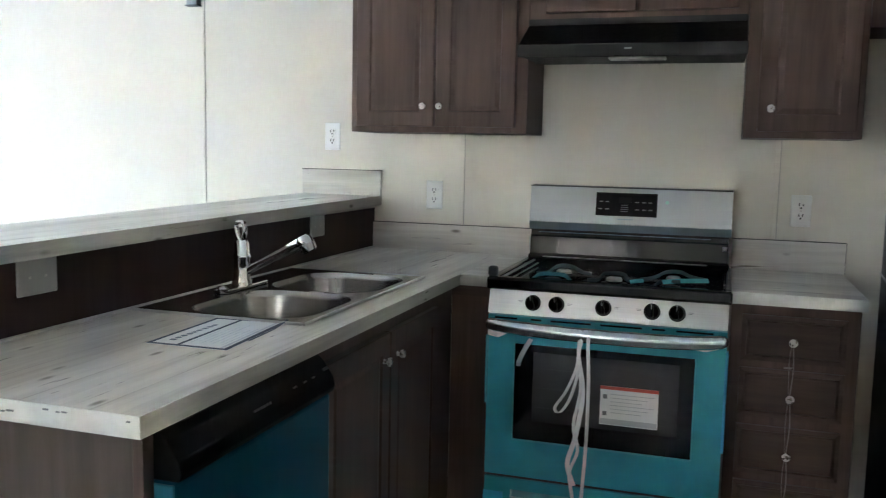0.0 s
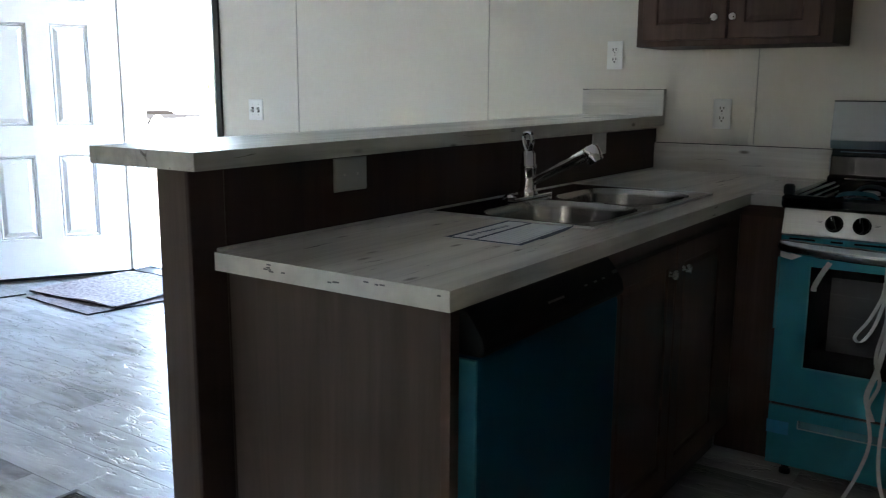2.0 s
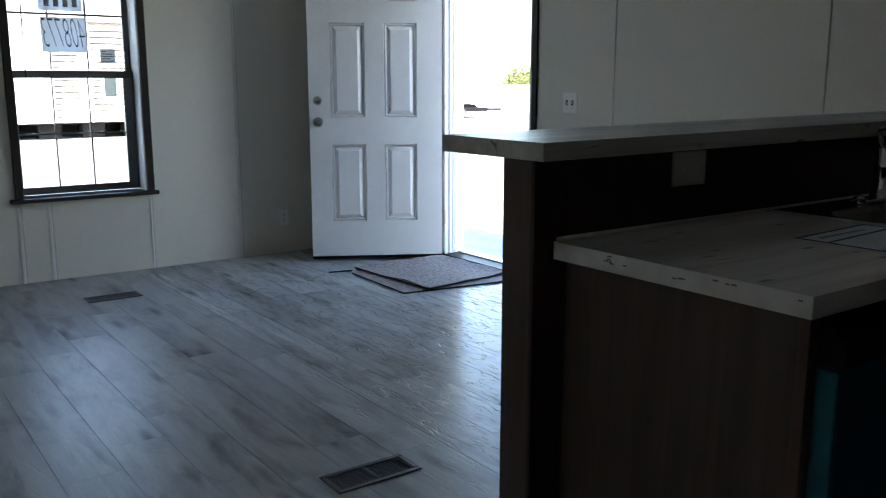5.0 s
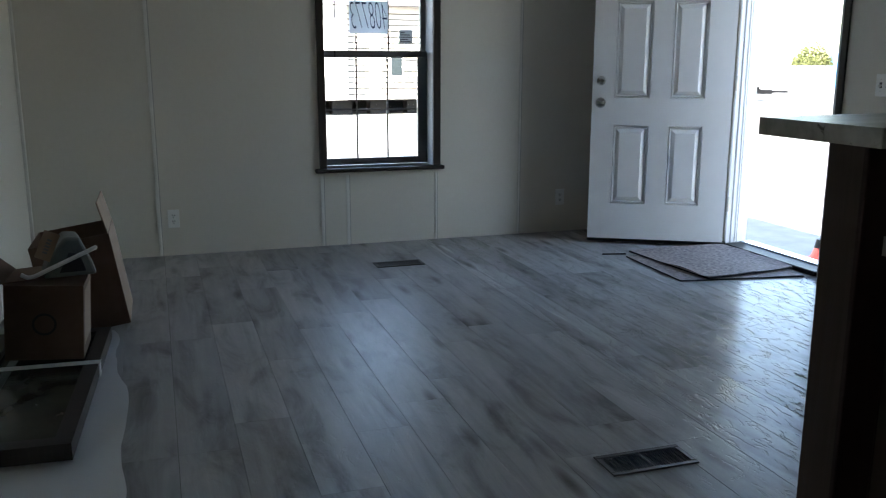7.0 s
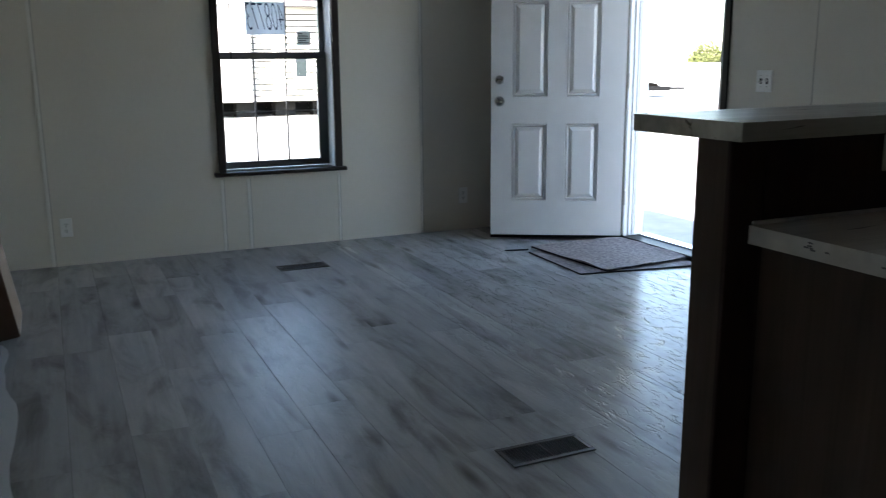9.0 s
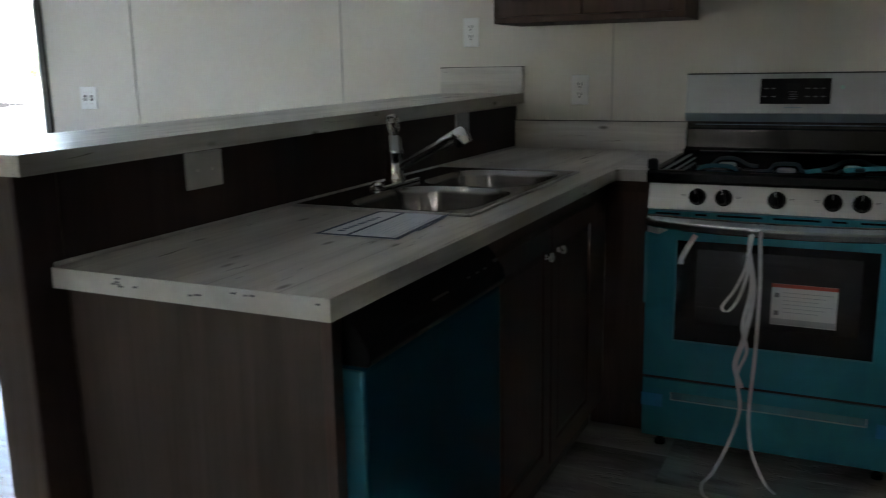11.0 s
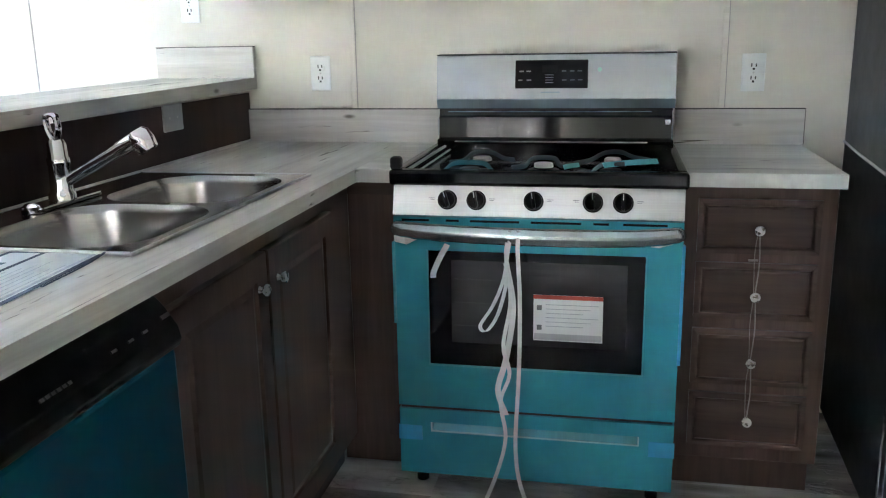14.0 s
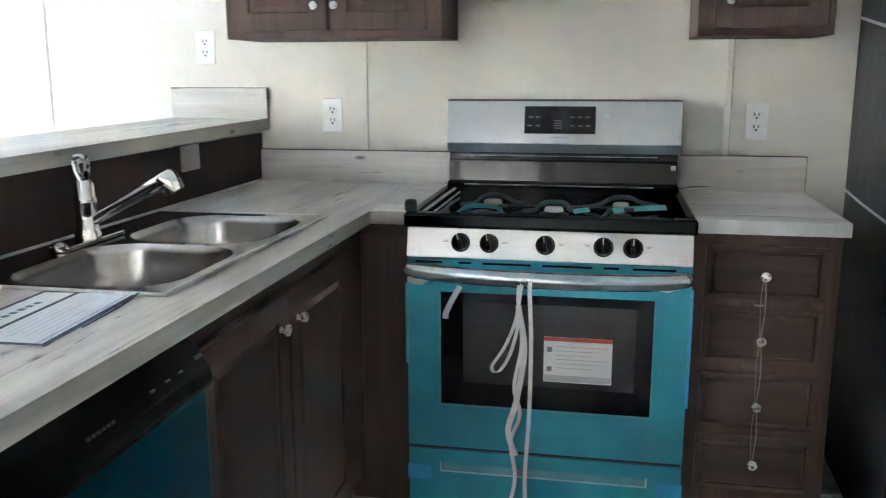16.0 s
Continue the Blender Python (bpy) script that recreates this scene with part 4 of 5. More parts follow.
part("faucet_ledge", cube(SX0, BX0 - 0.0252, SY0, SY1, 0.9185, 0.9195), STEEL_DECK, sink)
for q in ((SX0 - 0.004, SX0, SY0, SY1), (SX1, SX1 + 0.008, SY0 - 0.008, SY1 + 0.008), (SX0, SX1, SY0 - 0.008, SY0), (SX0, SX1, SY1, SY1 + 0.008)):
    part("rim_bead", cube(q[0], q[1], q[2], q[3], 0.9145, 0.9215, 0.002), STEEL, sink)
for b0, b1 in bowls:
    bm = bmesh.new()
    rings = []
    for ins, z in ((0.0, 0.9195), (0.004, 0.912), (0.008, 0.90), (0.014, 0.80), (0.024, 0.765), (0.05, 0.752), (0.12, 0.748)):
        rings.append([bm.verts.new((*p, z)) for p in rounded(BX0 + ins, BX1 - ins, b0 + ins, b1 - ins, max(0.03, 0.11 - ins * 0.45))])
    for p, q in zip(rings, rings[1:]):
        for i in range(len(p)):
            bm.faces.new((p[i], p[(i + 1) % len(p)], q[(i + 1) % len(p)], q[i]))
    bm.faces.new(rings[-1])
    o = part("bowl", bm, STEEL_BOWL, sink, "", True)
    part("drain", lathe([(0.042, 0.0), (0.042, 0.003), (0.034, 0.002), (0.03, -0.002), (0.004, -0.002)], pose((BX0 + BX1) / 2, (b0 + b1) / 2, 0.7485), 24), CHROME, o)

FXY = (-0.958, -1.244)
faucet = thing("faucet", (*FXY, 0.9195), "chrome pull-out kitchen faucet with a loop handle", "faucet")
part("base_plate", extrude_poly([(x, y) for x, y in rounded(FXY[0] - 0.026, FXY[0] + 0.026, FXY[1] - 0.125, FXY[1] + 0.125, 0.025, 5)], 2, 0.9195, 0.931, 0.003), CHROME, faucet)
part("side_cap", lathe([(0.018, 0), (0.018, 0.006), (0.012, 0.012), (0.004, 0.014)], pose(FXY[0] + 0.005, FXY[1] - 0.115, 0.929), 14), CHROME, faucet, "", True)
part("body", lathe([(0.030, 0), (0.029, 0.012), (0.0245, 0.02), (0.0225, 0.075), (0.0245, 0.079), (0.0245, 0.09), (0.0215, 0.094), (0.0205, 0.122), (0.014, 0.132)], pose(*FXY, 0.930), 24), CHROME, faucet, "", True)
part("handle", tube(curve_points([(FXY[0], FXY[1] - 0.004, 1.055), (FXY[0] - 0.012, FXY[1] - 0.006, 1.083), (FXY[0] - 0.012, FXY[1] - 0.008, 1.112), (FXY[0] + 0.010, FXY[1] - 0.008, 1.113), (FXY[0] + 0.013, FXY[1] - 0.006, 1.083), (FXY[0] + 0.002, FXY[1] - 0.004, 1.055)], 26), 0.006, 8, None, 1.6), CHROME, faucet, "", True)
HD = Vector((-0.752, -1.25, 1.068))
st = Vector((FXY[0] + 0.01, FXY[1] + 0.002, 0.968))
dr = (HD - st)
part("spout", tube([st, st + dr * 0.3, st + dr * 0.7, st + dr * 0.74, HD], [0.0125, 0.013, 0.014, 0.017, 0.0185], 16), CHROME, faucet, "", True)
part("spray_head", lathe([(0.015, 0.018), (0.0235, 0.009), (0.026, -0.010), (0.023, -0.030), (0.017, -0.033)], Matrix.Translation(HD) @ pose(0, 0, 0, 8, -28, 0), 20), CHROME, faucet, "", True)

leaflet = thing("leaflet", (-0.70, -1.78, 0.915), "white leaflet with navy border lying on the counter", "leaflet")
LQ = [(-0.772, -1.942, 0.9152), (-0.580, -1.938, 0.9152), (-0.606, -1.630, 0.9152), (-0.784, -1.652, 0.9152)]


def on_leaflet(u, v, z=0.0):
    p = [Vector(c) for c in LQ]
    q = (p[0] * (1 - u) + p[1] * u) * (1 - v) + (p[3] * (1 - u) + p[2] * u) * v
    q.z += z
    return q


part("sheet", flat_quad(LQ, 0.001), PAPERBLUE, leaflet)
bd = bmesh.new()


def bar_on(bm, u0, u1, v0, v1, z0=0.001, z1=0.0016):
    lo = [bm.verts.new(on_leaflet(u, v, z0)) for u, v in ((u0, v0), (u1, v0), (u1, v1), (u0, v1))]
    up = [bm.verts.new(on_leaflet(u, v, z1)) for u, v in ((u0, v0), (u1, v0), (u1, v1), (u0, v1))]
    bm.faces.new(up)
    for i in range(4):
        bm.faces.new((lo[i], lo[(i + 1) % 4], up[(i + 1) % 4], up[i]))


bar_on(bd, 0, 1, 0, 0.030)
bar_on(bd, 0, 1, 0.970, 1)
bar_on(bd, 0, 0.042, 0.030, 0.970)
bar_on(bd, 0.945, 1, 0.030, 0.970)
bar_on(bd, 0.355, 0.395, 0.030, 0.970)
part("border", bd, NAVY, leaflet, "navy printed border")
for k in range(9):
    b_ = bmesh.new()
    bar_on(b_, 0.15 + 0.004 * k, 0.215 + 0.004 * k + 0.012 * (k == 0), 0.14 + 0.07 * k, 0.185 + 0.07 * k, 0.001, 0.0013)
    part("heading_bar", b_, INKBLUE, leaflet)
for k in range(7):
    b_ = bmesh.new()
    bar_on(b_, 0.44 + 0.066 * k, 0.447 + 0.066 * k, 0.12 + 0.05 * (k % 2), 0.55 + 0.08 * (k % 4), 0.001, 0.0013)
    part("text_bar", b_, PAPERINK, leaflet)
b_ = bmesh.new()
bar_on(b_, 0.885, 0.915, 0.03, 0.95)
part("side_stripe", b_, PAPERINK, leaflet, "grey-blue stripe along the edge")
part("loose_edge", tube(curve_points([on_leaflet(1.03, 0.3, 0.002), on_leaflet(1.05, 0.7, 0.004), on_leaflet(0.98, 1.04, 0.005)], 10), 0.003, 6, None, 0.3, (1, 0, 0)), NAVY, leaflet)

# ---- dishwasher ----
dw = thing("dishwasher", (-0.75, -1.975, 0), "dishwasher with black control panel and blue film on its door", "dishwasher")
DY0, DY1 = -2.300, -1.710
part("tub", cube(-1.03, -0.505, DY0 + 0.005, DY1 - 0.005, 0.09, 0.868), BLACKPL, dw)
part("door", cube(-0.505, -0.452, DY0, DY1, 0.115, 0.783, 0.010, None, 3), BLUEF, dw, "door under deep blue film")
part("film_edge", cube(-0.503, -0.4555, DY0 - 0.0024, DY0 + 0.006, 0.120, 0.779, 0.003, None, 2), FILMEDGE, dw, "paler teal film edge")
part("edge_line", cube(-0.509, -0.505, DY0 - 0.003, DY0 + 0.002, 0.120, 0.779), GUARD, dw, "thin pale metal edge")
part("control_panel", extrude_poly([(-0.505, 0.785), (-0.446, 0.785), (-0.440, 0.798), (-0.445, 0.82), (-0.468, 0.853), (-0.483, 0.868), (-0.505, 0.868)], 1, DY0, DY1, 0.003), BLACKPL, dw, "black moulded control panel")
PN = Vector((0.83, 0, 0.55)).normalized()


def on_panel(y, k):
    return Vector((-0.445, y, 0.82)) + Vector((-0.023, 0, 0.033)) * k


def panel_mark(name, y0, y1, k0, k1, material):
    bm = bmesh.new()
    c = [on_panel(y0, k0), on_panel(y1, k0), on_panel(y1, k1), on_panel(y0, k1)]
    lo, up = [bm.verts.new(p) for p in c], [bm.verts.new(p + PN * 0.0015) for p in c]
    bm.faces.new(up)
    for i in range(4):
        bm.faces.new((lo[i], lo[(i + 1) % 4], up[(i + 1) % 4], up[i]))
    part(name, bm, material, dw)


for k in range(6):
    panel_mark("badge_letter", -2.048 + 0.0115 * k, -2.040 + 0.0115 * k, 0.30, 0.42, FRIDGE_H)
for y in (-1.885, -1.84, -1.80):
    panel_mark("button", y, y + 0.014, 0.42, 0.52, FRIDGE_H)
panel_mark("button", -1.74, -1.715, 0.5, 0.68, FRIDGE_F)
part("toe_plate", cube(-0.56, -0.545, DY0, DY1, 0.0, 0.112), BLACKPL, dw)

# ---- stove ----
CXS = 0.034
SL, SR = CXS - 0.377, CXS + 0.377
stove = thing("stove", (CXS, -0.4, 0), "gas range in teal shipping film with steel knob panel", "stove")
bd = bmesh.new()
box(bd, SL + 0.004, SR - 0.004, -0.675, -0.03, 0.06, 0.884, 0.003)
part("body", bd, BLACK, stove, "black enamelled body")
part("knob_panel", extrude_poly([(-0.675, 0.884), (-0.712, 0.884), (-0.735, 0.806), (-0.675, 0.806)], 0, SL, SR, 0.002), STEEL, stove, "brushed steel knob panel")
for i, x in enumerate((-0.195, -0.118, 0.032, 0.183, 0.259)):
    m = pose(x, -0.7235, 0.847, 90 - 16)
    k = part("knob", lathe([(0.026, 0.0), (0.026, 0.003), (0.0225, 0.006), (0.0215, 0.016), (0.0195, 0.018)], m, 24), BLACKPL, stove, "", True)
    part("grip", cube(-0.005, 0.005, -0.021, 0.021, 0.016, 0.034, 0.003, m @ pose(0, 0, 0, 0, 0, (20, 12, 10, 2, 0)[i])), BLACKPL, k)
    part("pointer", cube(-0.001, 0.001, 0.004, 0.020, 0.0338, 0.0346, 0.0, m @ pose(0, 0, 0, 0, 0, (20, 12, 10, 2, 0)[i])), PALEINK, k)
    side = 1 if i in (1, 2, 4) else -1
    for k_, w_ in ((0.004, 0.016), (0.0, 0.012)):
        part("panel_mark", cube(side * 0.034 if side > 0 else -0.034 - w_, side * 0.034 + w_ if side > 0 else -0.034, k_, k_ + 0.0016, 0.0, 0.0006, 0, m), INK, stove)
part("cooktop", cube(SL - 0.006, SR + 0.006, -0.722, -0.03, 0.884, 0.898, 0.003), BLACK, stove, "glossy black cooktop tray")
part("front_rim", cube(SL - 0.008, SR + 0.008, -0.735, -0.690, 0.886, 0.926, 0.009, None, 3), BLACK, stove)
part("side_rim", cube(SL - 0.006, SL + 0.026, -0.69, -0.105, 0.898, 0.926, 0.008, None, 2), BLACK, stove)
part("side_rim", cube(SR - 0.026, SR + 0.006, -0.69, -0.105, 0.898, 0.926, 0.008, None, 2), BLACK, stove)
part("rear_rim", cube(SL, SR, -0.135, -0.03, 0.898, 0.940, 0.006, None, 2), BLACK, stove)
part("rim_highlight", cube(SL + 0.06, SR - 0.08, -0.140, -0.135, 0.930, 0.933), PALEINK, stove)
part("side_rail", cube(SL + 0.028, SL + 0.036, -0.66, -0.16, 0.915, 0.922, 0.002), GUARD, stove)
part("side_rail", cube(SL + 0.046, SL + 0.050, -0.66, -0.16, 0.905, 0.910, 0.001), GUARD, stove)
part("corner_clip", cube(SL - 0.010, SL + 0.022, -0.715, -0.685, 0.922, 0.958, 0.009, None, 2), HOODF, stove, "dark grey packing clip")
for x, y, r in ((-0.150, -0.41, 0.026), (0.040, -0.525, 0.025), (0.228, -0.41, 0.022), (-0.150, -0.63, 0.027), (0.225, -0.63, 0.027)):
    b = part("burner", lathe([(r * 1.7, 0), (r * 1.7, 0.004), (r * 1.15, 0.006), (r * 1.1, 0.010)], pose(x, y, 0.898), 24), BLACKPL, stove, "", True)
    part("burner_cap", lathe([(r, 0.0), (r * 1.08, 0.004), (r * 1.05, 0.012), (r * 0.9, 0.015), (r * 0.3, 0.016)], pose(x, y, 0.905), 24), STEEL if y > -0.6 else BLACKPL, b, "pale steel burner cap" if y > -0.6 else "black burner cap", True)
for w_, m_, pts_ in (
        (0.0105, TAPED, [(-0.245, -0.435, 0.905), (-0.205, -0.425, 0.910), (-0.178, -0.415, 0.931), (-0.145, -0.412, 0.9365), (-0.115, -0.41, 0.930), (-0.085, -0.405, 0.914), (-0.055, -0.40, 0.910)]),
        (0.0105, TAPED, [(0.120, -0.43, 0.905), (0.165, -0.42, 0.914), (0.205, -0.413, 0.934), (0.250, -0.41, 0.936), (0.285, -0.408, 0.922), (0.335, -0.40, 0.912)]),
        (0.0105, TAPED, [(-0.045, -0.555, 0.910), (-0.010, -0.54, 0.913), (0.010, -0.53, 0.932), (0.068, -0.528, 0.933), (0.088, -0.54, 0.915), (0.130, -0.545, 0.916)]),
        (0.0105, TAPEMID, [(-0.225, -0.63, 0.908), (-0.190, -0.63, 0.931), (-0.115, -0.63, 0.932), (-0.090, -0.63, 0.912)]),
        (0.009, TAPED, [(0.172, -0.645, 0.908), (0.200, -0.635, 0.930), (0.260, -0.63, 0.934)]),
        (0.010, TEAL_L, [(0.098, -0.575, 0.915), (0.118, -0.57, 0.919), (0.140, -0.565, 0.921)]),
        (0.011, TEAL_L, [(0.205, -0.64, 0.931), (0.270, -0.62, 0.936), (0.345, -0.60, 0.938)])):
    part("tape_strip", tube(curve_points(pts_, 26), w_, 8, None, 0.10, (0, 0.85, 0.5)), m_, stove, "blue packing tape over the burners", True)
# backguard
part("guard_lower", extrude_poly([(-0.03, 0.925), (-0.142, 0.925), (-0.132, 0.935), (-0.127, 0.944), (-0.1215, 1.008), (-0.114, 1.014), (-0.107, 1.030), (-0.03, 1.030)], 0, SL + 0.006, SR - 0.006), GLOSS, stove, "glossy black lower backguard")
part("film_line", cube(SL + 0.035, SR - 0.07, -0.1095, -0.1065, 1.0225, 1.027), GUARD_LOW, stove, "pale film edge under the backguard")
part("corner_tape", cube(SR - 0.028, SR - 0.010, -0.1235, -0.1175, 0.985, 1.002, 0.002), STRAP, stove, "white scrap of tape")
part("side_cap", cube(SL + 0.002, SL + 0.0065, -0.128, -0.10, 0.95, 1.005, 0.002), GUARD, stove)
part("side_cap", cube(SR - 0.0065, SR - 0.002, -0.128, -0.10, 0.94, 1.005, 0.002), GUARD, stove)
part("guard_gap", cube(SL + 0.004, SR - 0.004, -0.098, -0.03, 1.028, 1.036), SLOT, stove)
part("guard_underside", extrude_poly([(-0.03, 1.036), (-0.108, 1.036), (-0.122, 1.066), (-0.03, 1.066)], 0, SL - 0.002, SR + 0.002, 0.001), GUARD_LOW, stove, "grey-blue film on the backguard's lower edge")
part("guard_upper", extrude_poly([(-0.025, 1.066), (-0.122, 1.066), (-0.100, 1.204), (-0.025, 1.204)], 0, SL - 0.002, SR + 0.002, 0.003), GUARD, stove, "satin steel backguard")
part("guard_cap", cube(SL - 0.002, SR + 0.002, -0.102, -0.022, 1.204, 1.208), SLOT, stove, "dark top edge")
GM = Matrix(((1, 0, 0, 0), (0, 0.157, -0.9875, -0.122), (0, 0.9875, 0.157, 1.066), (0, 0, 0, 1)))
# in this frame x runs along the guard, y up its slope, z out of it
disp = part("display", cube(-0.088, 0.142, 0.034, 0.123, -0.001, 0.0025, 0.002, GM), DISPLAY, stove, "black glass display")
for x in (-0.068, -0.045, -0.072, -0.044, 0.067, 0.092, 0.116, 0.068, 0.094, 0.118):
    y = 0.086 if x in (-0.068, -0.045, 0.067, 0.092, 0.116) else 0.058
    part("legend", cube(x - 0.007, x + 0.007, y, y + 0.004, 0.0025, 0.003, 0, GM), INK, disp)
for y in (0.051, 0.059, 0.067, 0.075):
    part("legend", cube(0.008, 0.034, y, y + 0.0022, 0.0025, 0.003, 0, GM), INK, disp)
part("clock_window", cube(-0.002, 0.046, 0.084, 0.106, 0.0025, 0.003, 0, GM), BLACKPL, disp)
part("badge", cube(-0.005, 0.055, 0.020, 0.0235, 0.0, 0.001, 0, GM), GUARD_LOW, stove)
part("round_sticker", lathe([(0.007, 0), (0.007, 0.0008)], GM @ pose(0.178, 0.092, 0), 14), plain("mint_sticker", (0.3, 0.55, 0.45), 0.5), stove, "small mint round sticker")
# oven door
DF = -0.725
WX0, WX1, WZ_0, WZ_1 = CXS - 0.284, CXS + 0.286, 0.386, 0.709
oven_door = part("oven_door", ring_slab((SL, SR, 0.258, 0.800), (WX0, WX1, WZ_0, WZ_1), 1, DF, -0.672), TEAL, stove, "oven door under teal film")
for x0, x1 in ((-0.32, -0.245), (-0.20, -0.165), (-0.135, -0.005), (0.025, 0.155), (0.185, 0.225), (0.26, 0.37)):
    part("vent_slot", cube(x0, x1, DF - 0.0015, DF + 0.001, 0.7885, 0.7945), VENTGAP, oven_door)
part("window_glass", cube(WX0, WX1, DF + 0.002, -0.69, WZ_0, WZ_1), OVENGLASS, oven_door, "black oven glass")
part("window_field", cube(CXS - 0.222, CXS + 0.242, DF + 0.0008, DF + 0.002, 0.452, 0.684), OVENIN, oven_door, "see-through inner field")
for z in (0.50, 0.565, 0.63):
    part("oven_rack", cube(CXS - 0.215, CXS - 0.09, DF + 0.0002, DF + 0.0008, z, z + 0.0022), HOODF, oven_door)
for q in ((WX0 - 0.004, WX0, WZ_0 - 0.004, WZ_1), (WX1, WX1 + 0.004, WZ_0 - 0.004, WZ_1), (WX0, WX1, WZ_0 - 0.005, WZ_0)):
    part("window_edge", cube(q[0], q[1], DF - 0.001, DF + 0.003, q[2], q[3]), TEAL_L, oven_door, "pale film edge round the glass")
pts = [(SL + 0.010, DF - 0.012, 0.772), (SL + 0.03, DF - 0.030, 0.772), (SL + 0.14, DF - 0.046, 0.768), (CXS, DF - 0.052, 0.764), (SR - 0.14, DF - 0.046, 0.766), (SR - 0.03, DF - 0.030, 0.772), (SR - 0.010, DF - 0.012, 0.773)]
hp = curve_points(pts, 48)
hr = [0.0235 * (0.58 + 0.42 * math.sqrt(math.sin(math.pi * (k + 0.5) / len(hp)))) + 0.0005 * math.sin(k * 1.7) for k in range(len(hp))]
part("handle", tube(hp, hr, 14), WRAP, oven_door, "steel handle wrapped in clear film", True)
for x0, x1, z in ((SL + 0.004, SL + 0.07, 0.742), (SR - 0.12, SR - 0.004, 0.752)):
    part("film_flap", tube([(x0, DF - 0.010, z), ((x0 + x1) / 2, DF - 0.022, z - 0.004), (x1, DF - 0.012, z + 0.012)], 0.011, 8, None, 0.25, (0, -0.3, 1)), STRAP, oven_door, "crumpled film flap")
for x in (SL + 0.018, SR - 0.018):
    part("handle_mount", cube(x - 0.014, x + 0.014, DF - 0.02, DF, 0.755, 0.79, 0.004), WRAP, oven_door)
part("edge_film", cube(SL - 0.006, SL + 0.002, DF - 0.004, DF + 0.02, 0.50, 0.73, 0.001), TEAL_L, oven_door, "pale film edge")
part("edge_film", cube(SR - 0.002, SR + 0.006, DF - 0.004, DF + 0.02, 0.42, 0.74, 0.001), TAPE, oven_door, "pale film edge")
label_sheet = part("warning_label", cube(0.034, 0.216, DF - 0.0008, DF + 0.001, 0.470, 0.597), PAPER, oven_door, "white warning label with a red heading")
part("heading", cube(0.034, 0.216, DF - 0.0014, DF - 0.0006, 0.586, 0.597), RED, label_sheet, "red heading bar")
for k in range(6):
    z = 0.572 - 0.012 * k
    part("text_bar", cube(0.066, 0.205 - 0.02 * (k % 3), DF - 0.0013, DF - 0.0007, z - 0.002, z), PALEINK, label_sheet)
for z in (0.563, 0.508):
    part("pictogram", cube(0.043, 0.056, DF - 0.0013, DF - 0.0007, z - 0.008, z + 0.006), INK, label_sheet)
part("footer", cube(0.036, 0.214, DF - 0.0013, DF - 0.0007, 0.472, 0.490), PALEINK, label_sheet)
# drawer
GX0, GX1 = CXS - 0.283, CXS + 0.283
bdr = part("bottom_drawer", ring_slab((SL, SR, 0.05, 0.246), (GX0, GX1, 0.184, 0.208), 1, DF + 0.003, -0.672), TEAL, stove, "bottom drawer under teal film")
part("grip_recess", extrude_poly([(DF + 0.022, 0.184), (DF + 0.006, 0.184), (DF + 0.028, 0.208), (DF + 0.04, 0.208)], 0, GX0, GX1), GRIP, bdr, "pale recessed grip")
for q in ((GX0 - 0.004, GX0, 0.180, 0.208), (GX1, GX1 + 0.004, 0.180, 0.208), (GX0, GX1, 0.180, 0.184)):
    part("grip_highlight", cube(q[0], q[1], DF + 0.0015, DF + 0.006, q[2], q[3]), GRIPSHINE, bdr, "painted highlight outlining the grip")
part("drawer_gap", cube(SL + 0.004, SR - 0.004, DF + 0.012, -0.672, 0.246, 0.258), SLOT, stove)
for x0, x1 in ((SL - 0.003, SL + 0.065), (SR - 0.065, SR + 0.003)):
    part("tape", cube(x0, x1, DF + 0.0015, DF + 0.0032, 0.152, 0.196), TAPE, bdr, "bright blue tape")
for x in (SL + 0.05, SR - 0.05):
    part("foot", lathe([(0.018, 0), (0.018, 0.012), (0.012, 0.014), (0.012, 0.06)], pose(x, -0.66, 0), 14), BLACKPL, stove)
    part("foot", lathe([(0.018, 0), (0.018, 0.012), (0.012, 0.014), (0.012, 0.06)], pose(x, -0.10, 0), 14), BLACKPL, stove)
# straps that hang from the handle to the floor
straps = thing("packing_strap", (-0.02, -0.80, 0), "white packing straps hanging from the oven handle to the floor", "strap")
Y0 = DF - 0.078
part("strap", tube(curve_points([(0.003, Y0 + 0.012, 0.785), (0.000, Y0 - 0.002, 0.74), (0.006, Y0, 0.60), (0.004, Y0 + 0.002, 0.40), (-0.004, Y0, 0.20), (0.012, Y0 - 0.02, 0.09), (0.055, Y0 - 0.06, 0.02), (0.09, Y0 - 0.10, 0.006)], 56), 0.0054, 8, None, 0.14, (1, 0.2, 0)), STRAP, straps)
part("strap", tube(curve_points([(-0.018, Y0 + 0.012, 0.785), (-0.025, Y0, 0.73), (-0.035, Y0 - 0.006, 0.66), (-0.062, Y0 - 0.010, 0.59), (-0.095, Y0 - 0.012, 0.535), (-0.078, Y0 - 0.016, 0.522), (-0.050, Y0 - 0.012, 0.565), (-0.030, Y0 - 0.004, 0.64), (-0.027, Y0 + 0.002, 0.70)], 56), 0.0054, 8, None, 0.14, (0.8, 0.5, 0)), STRAP, straps)
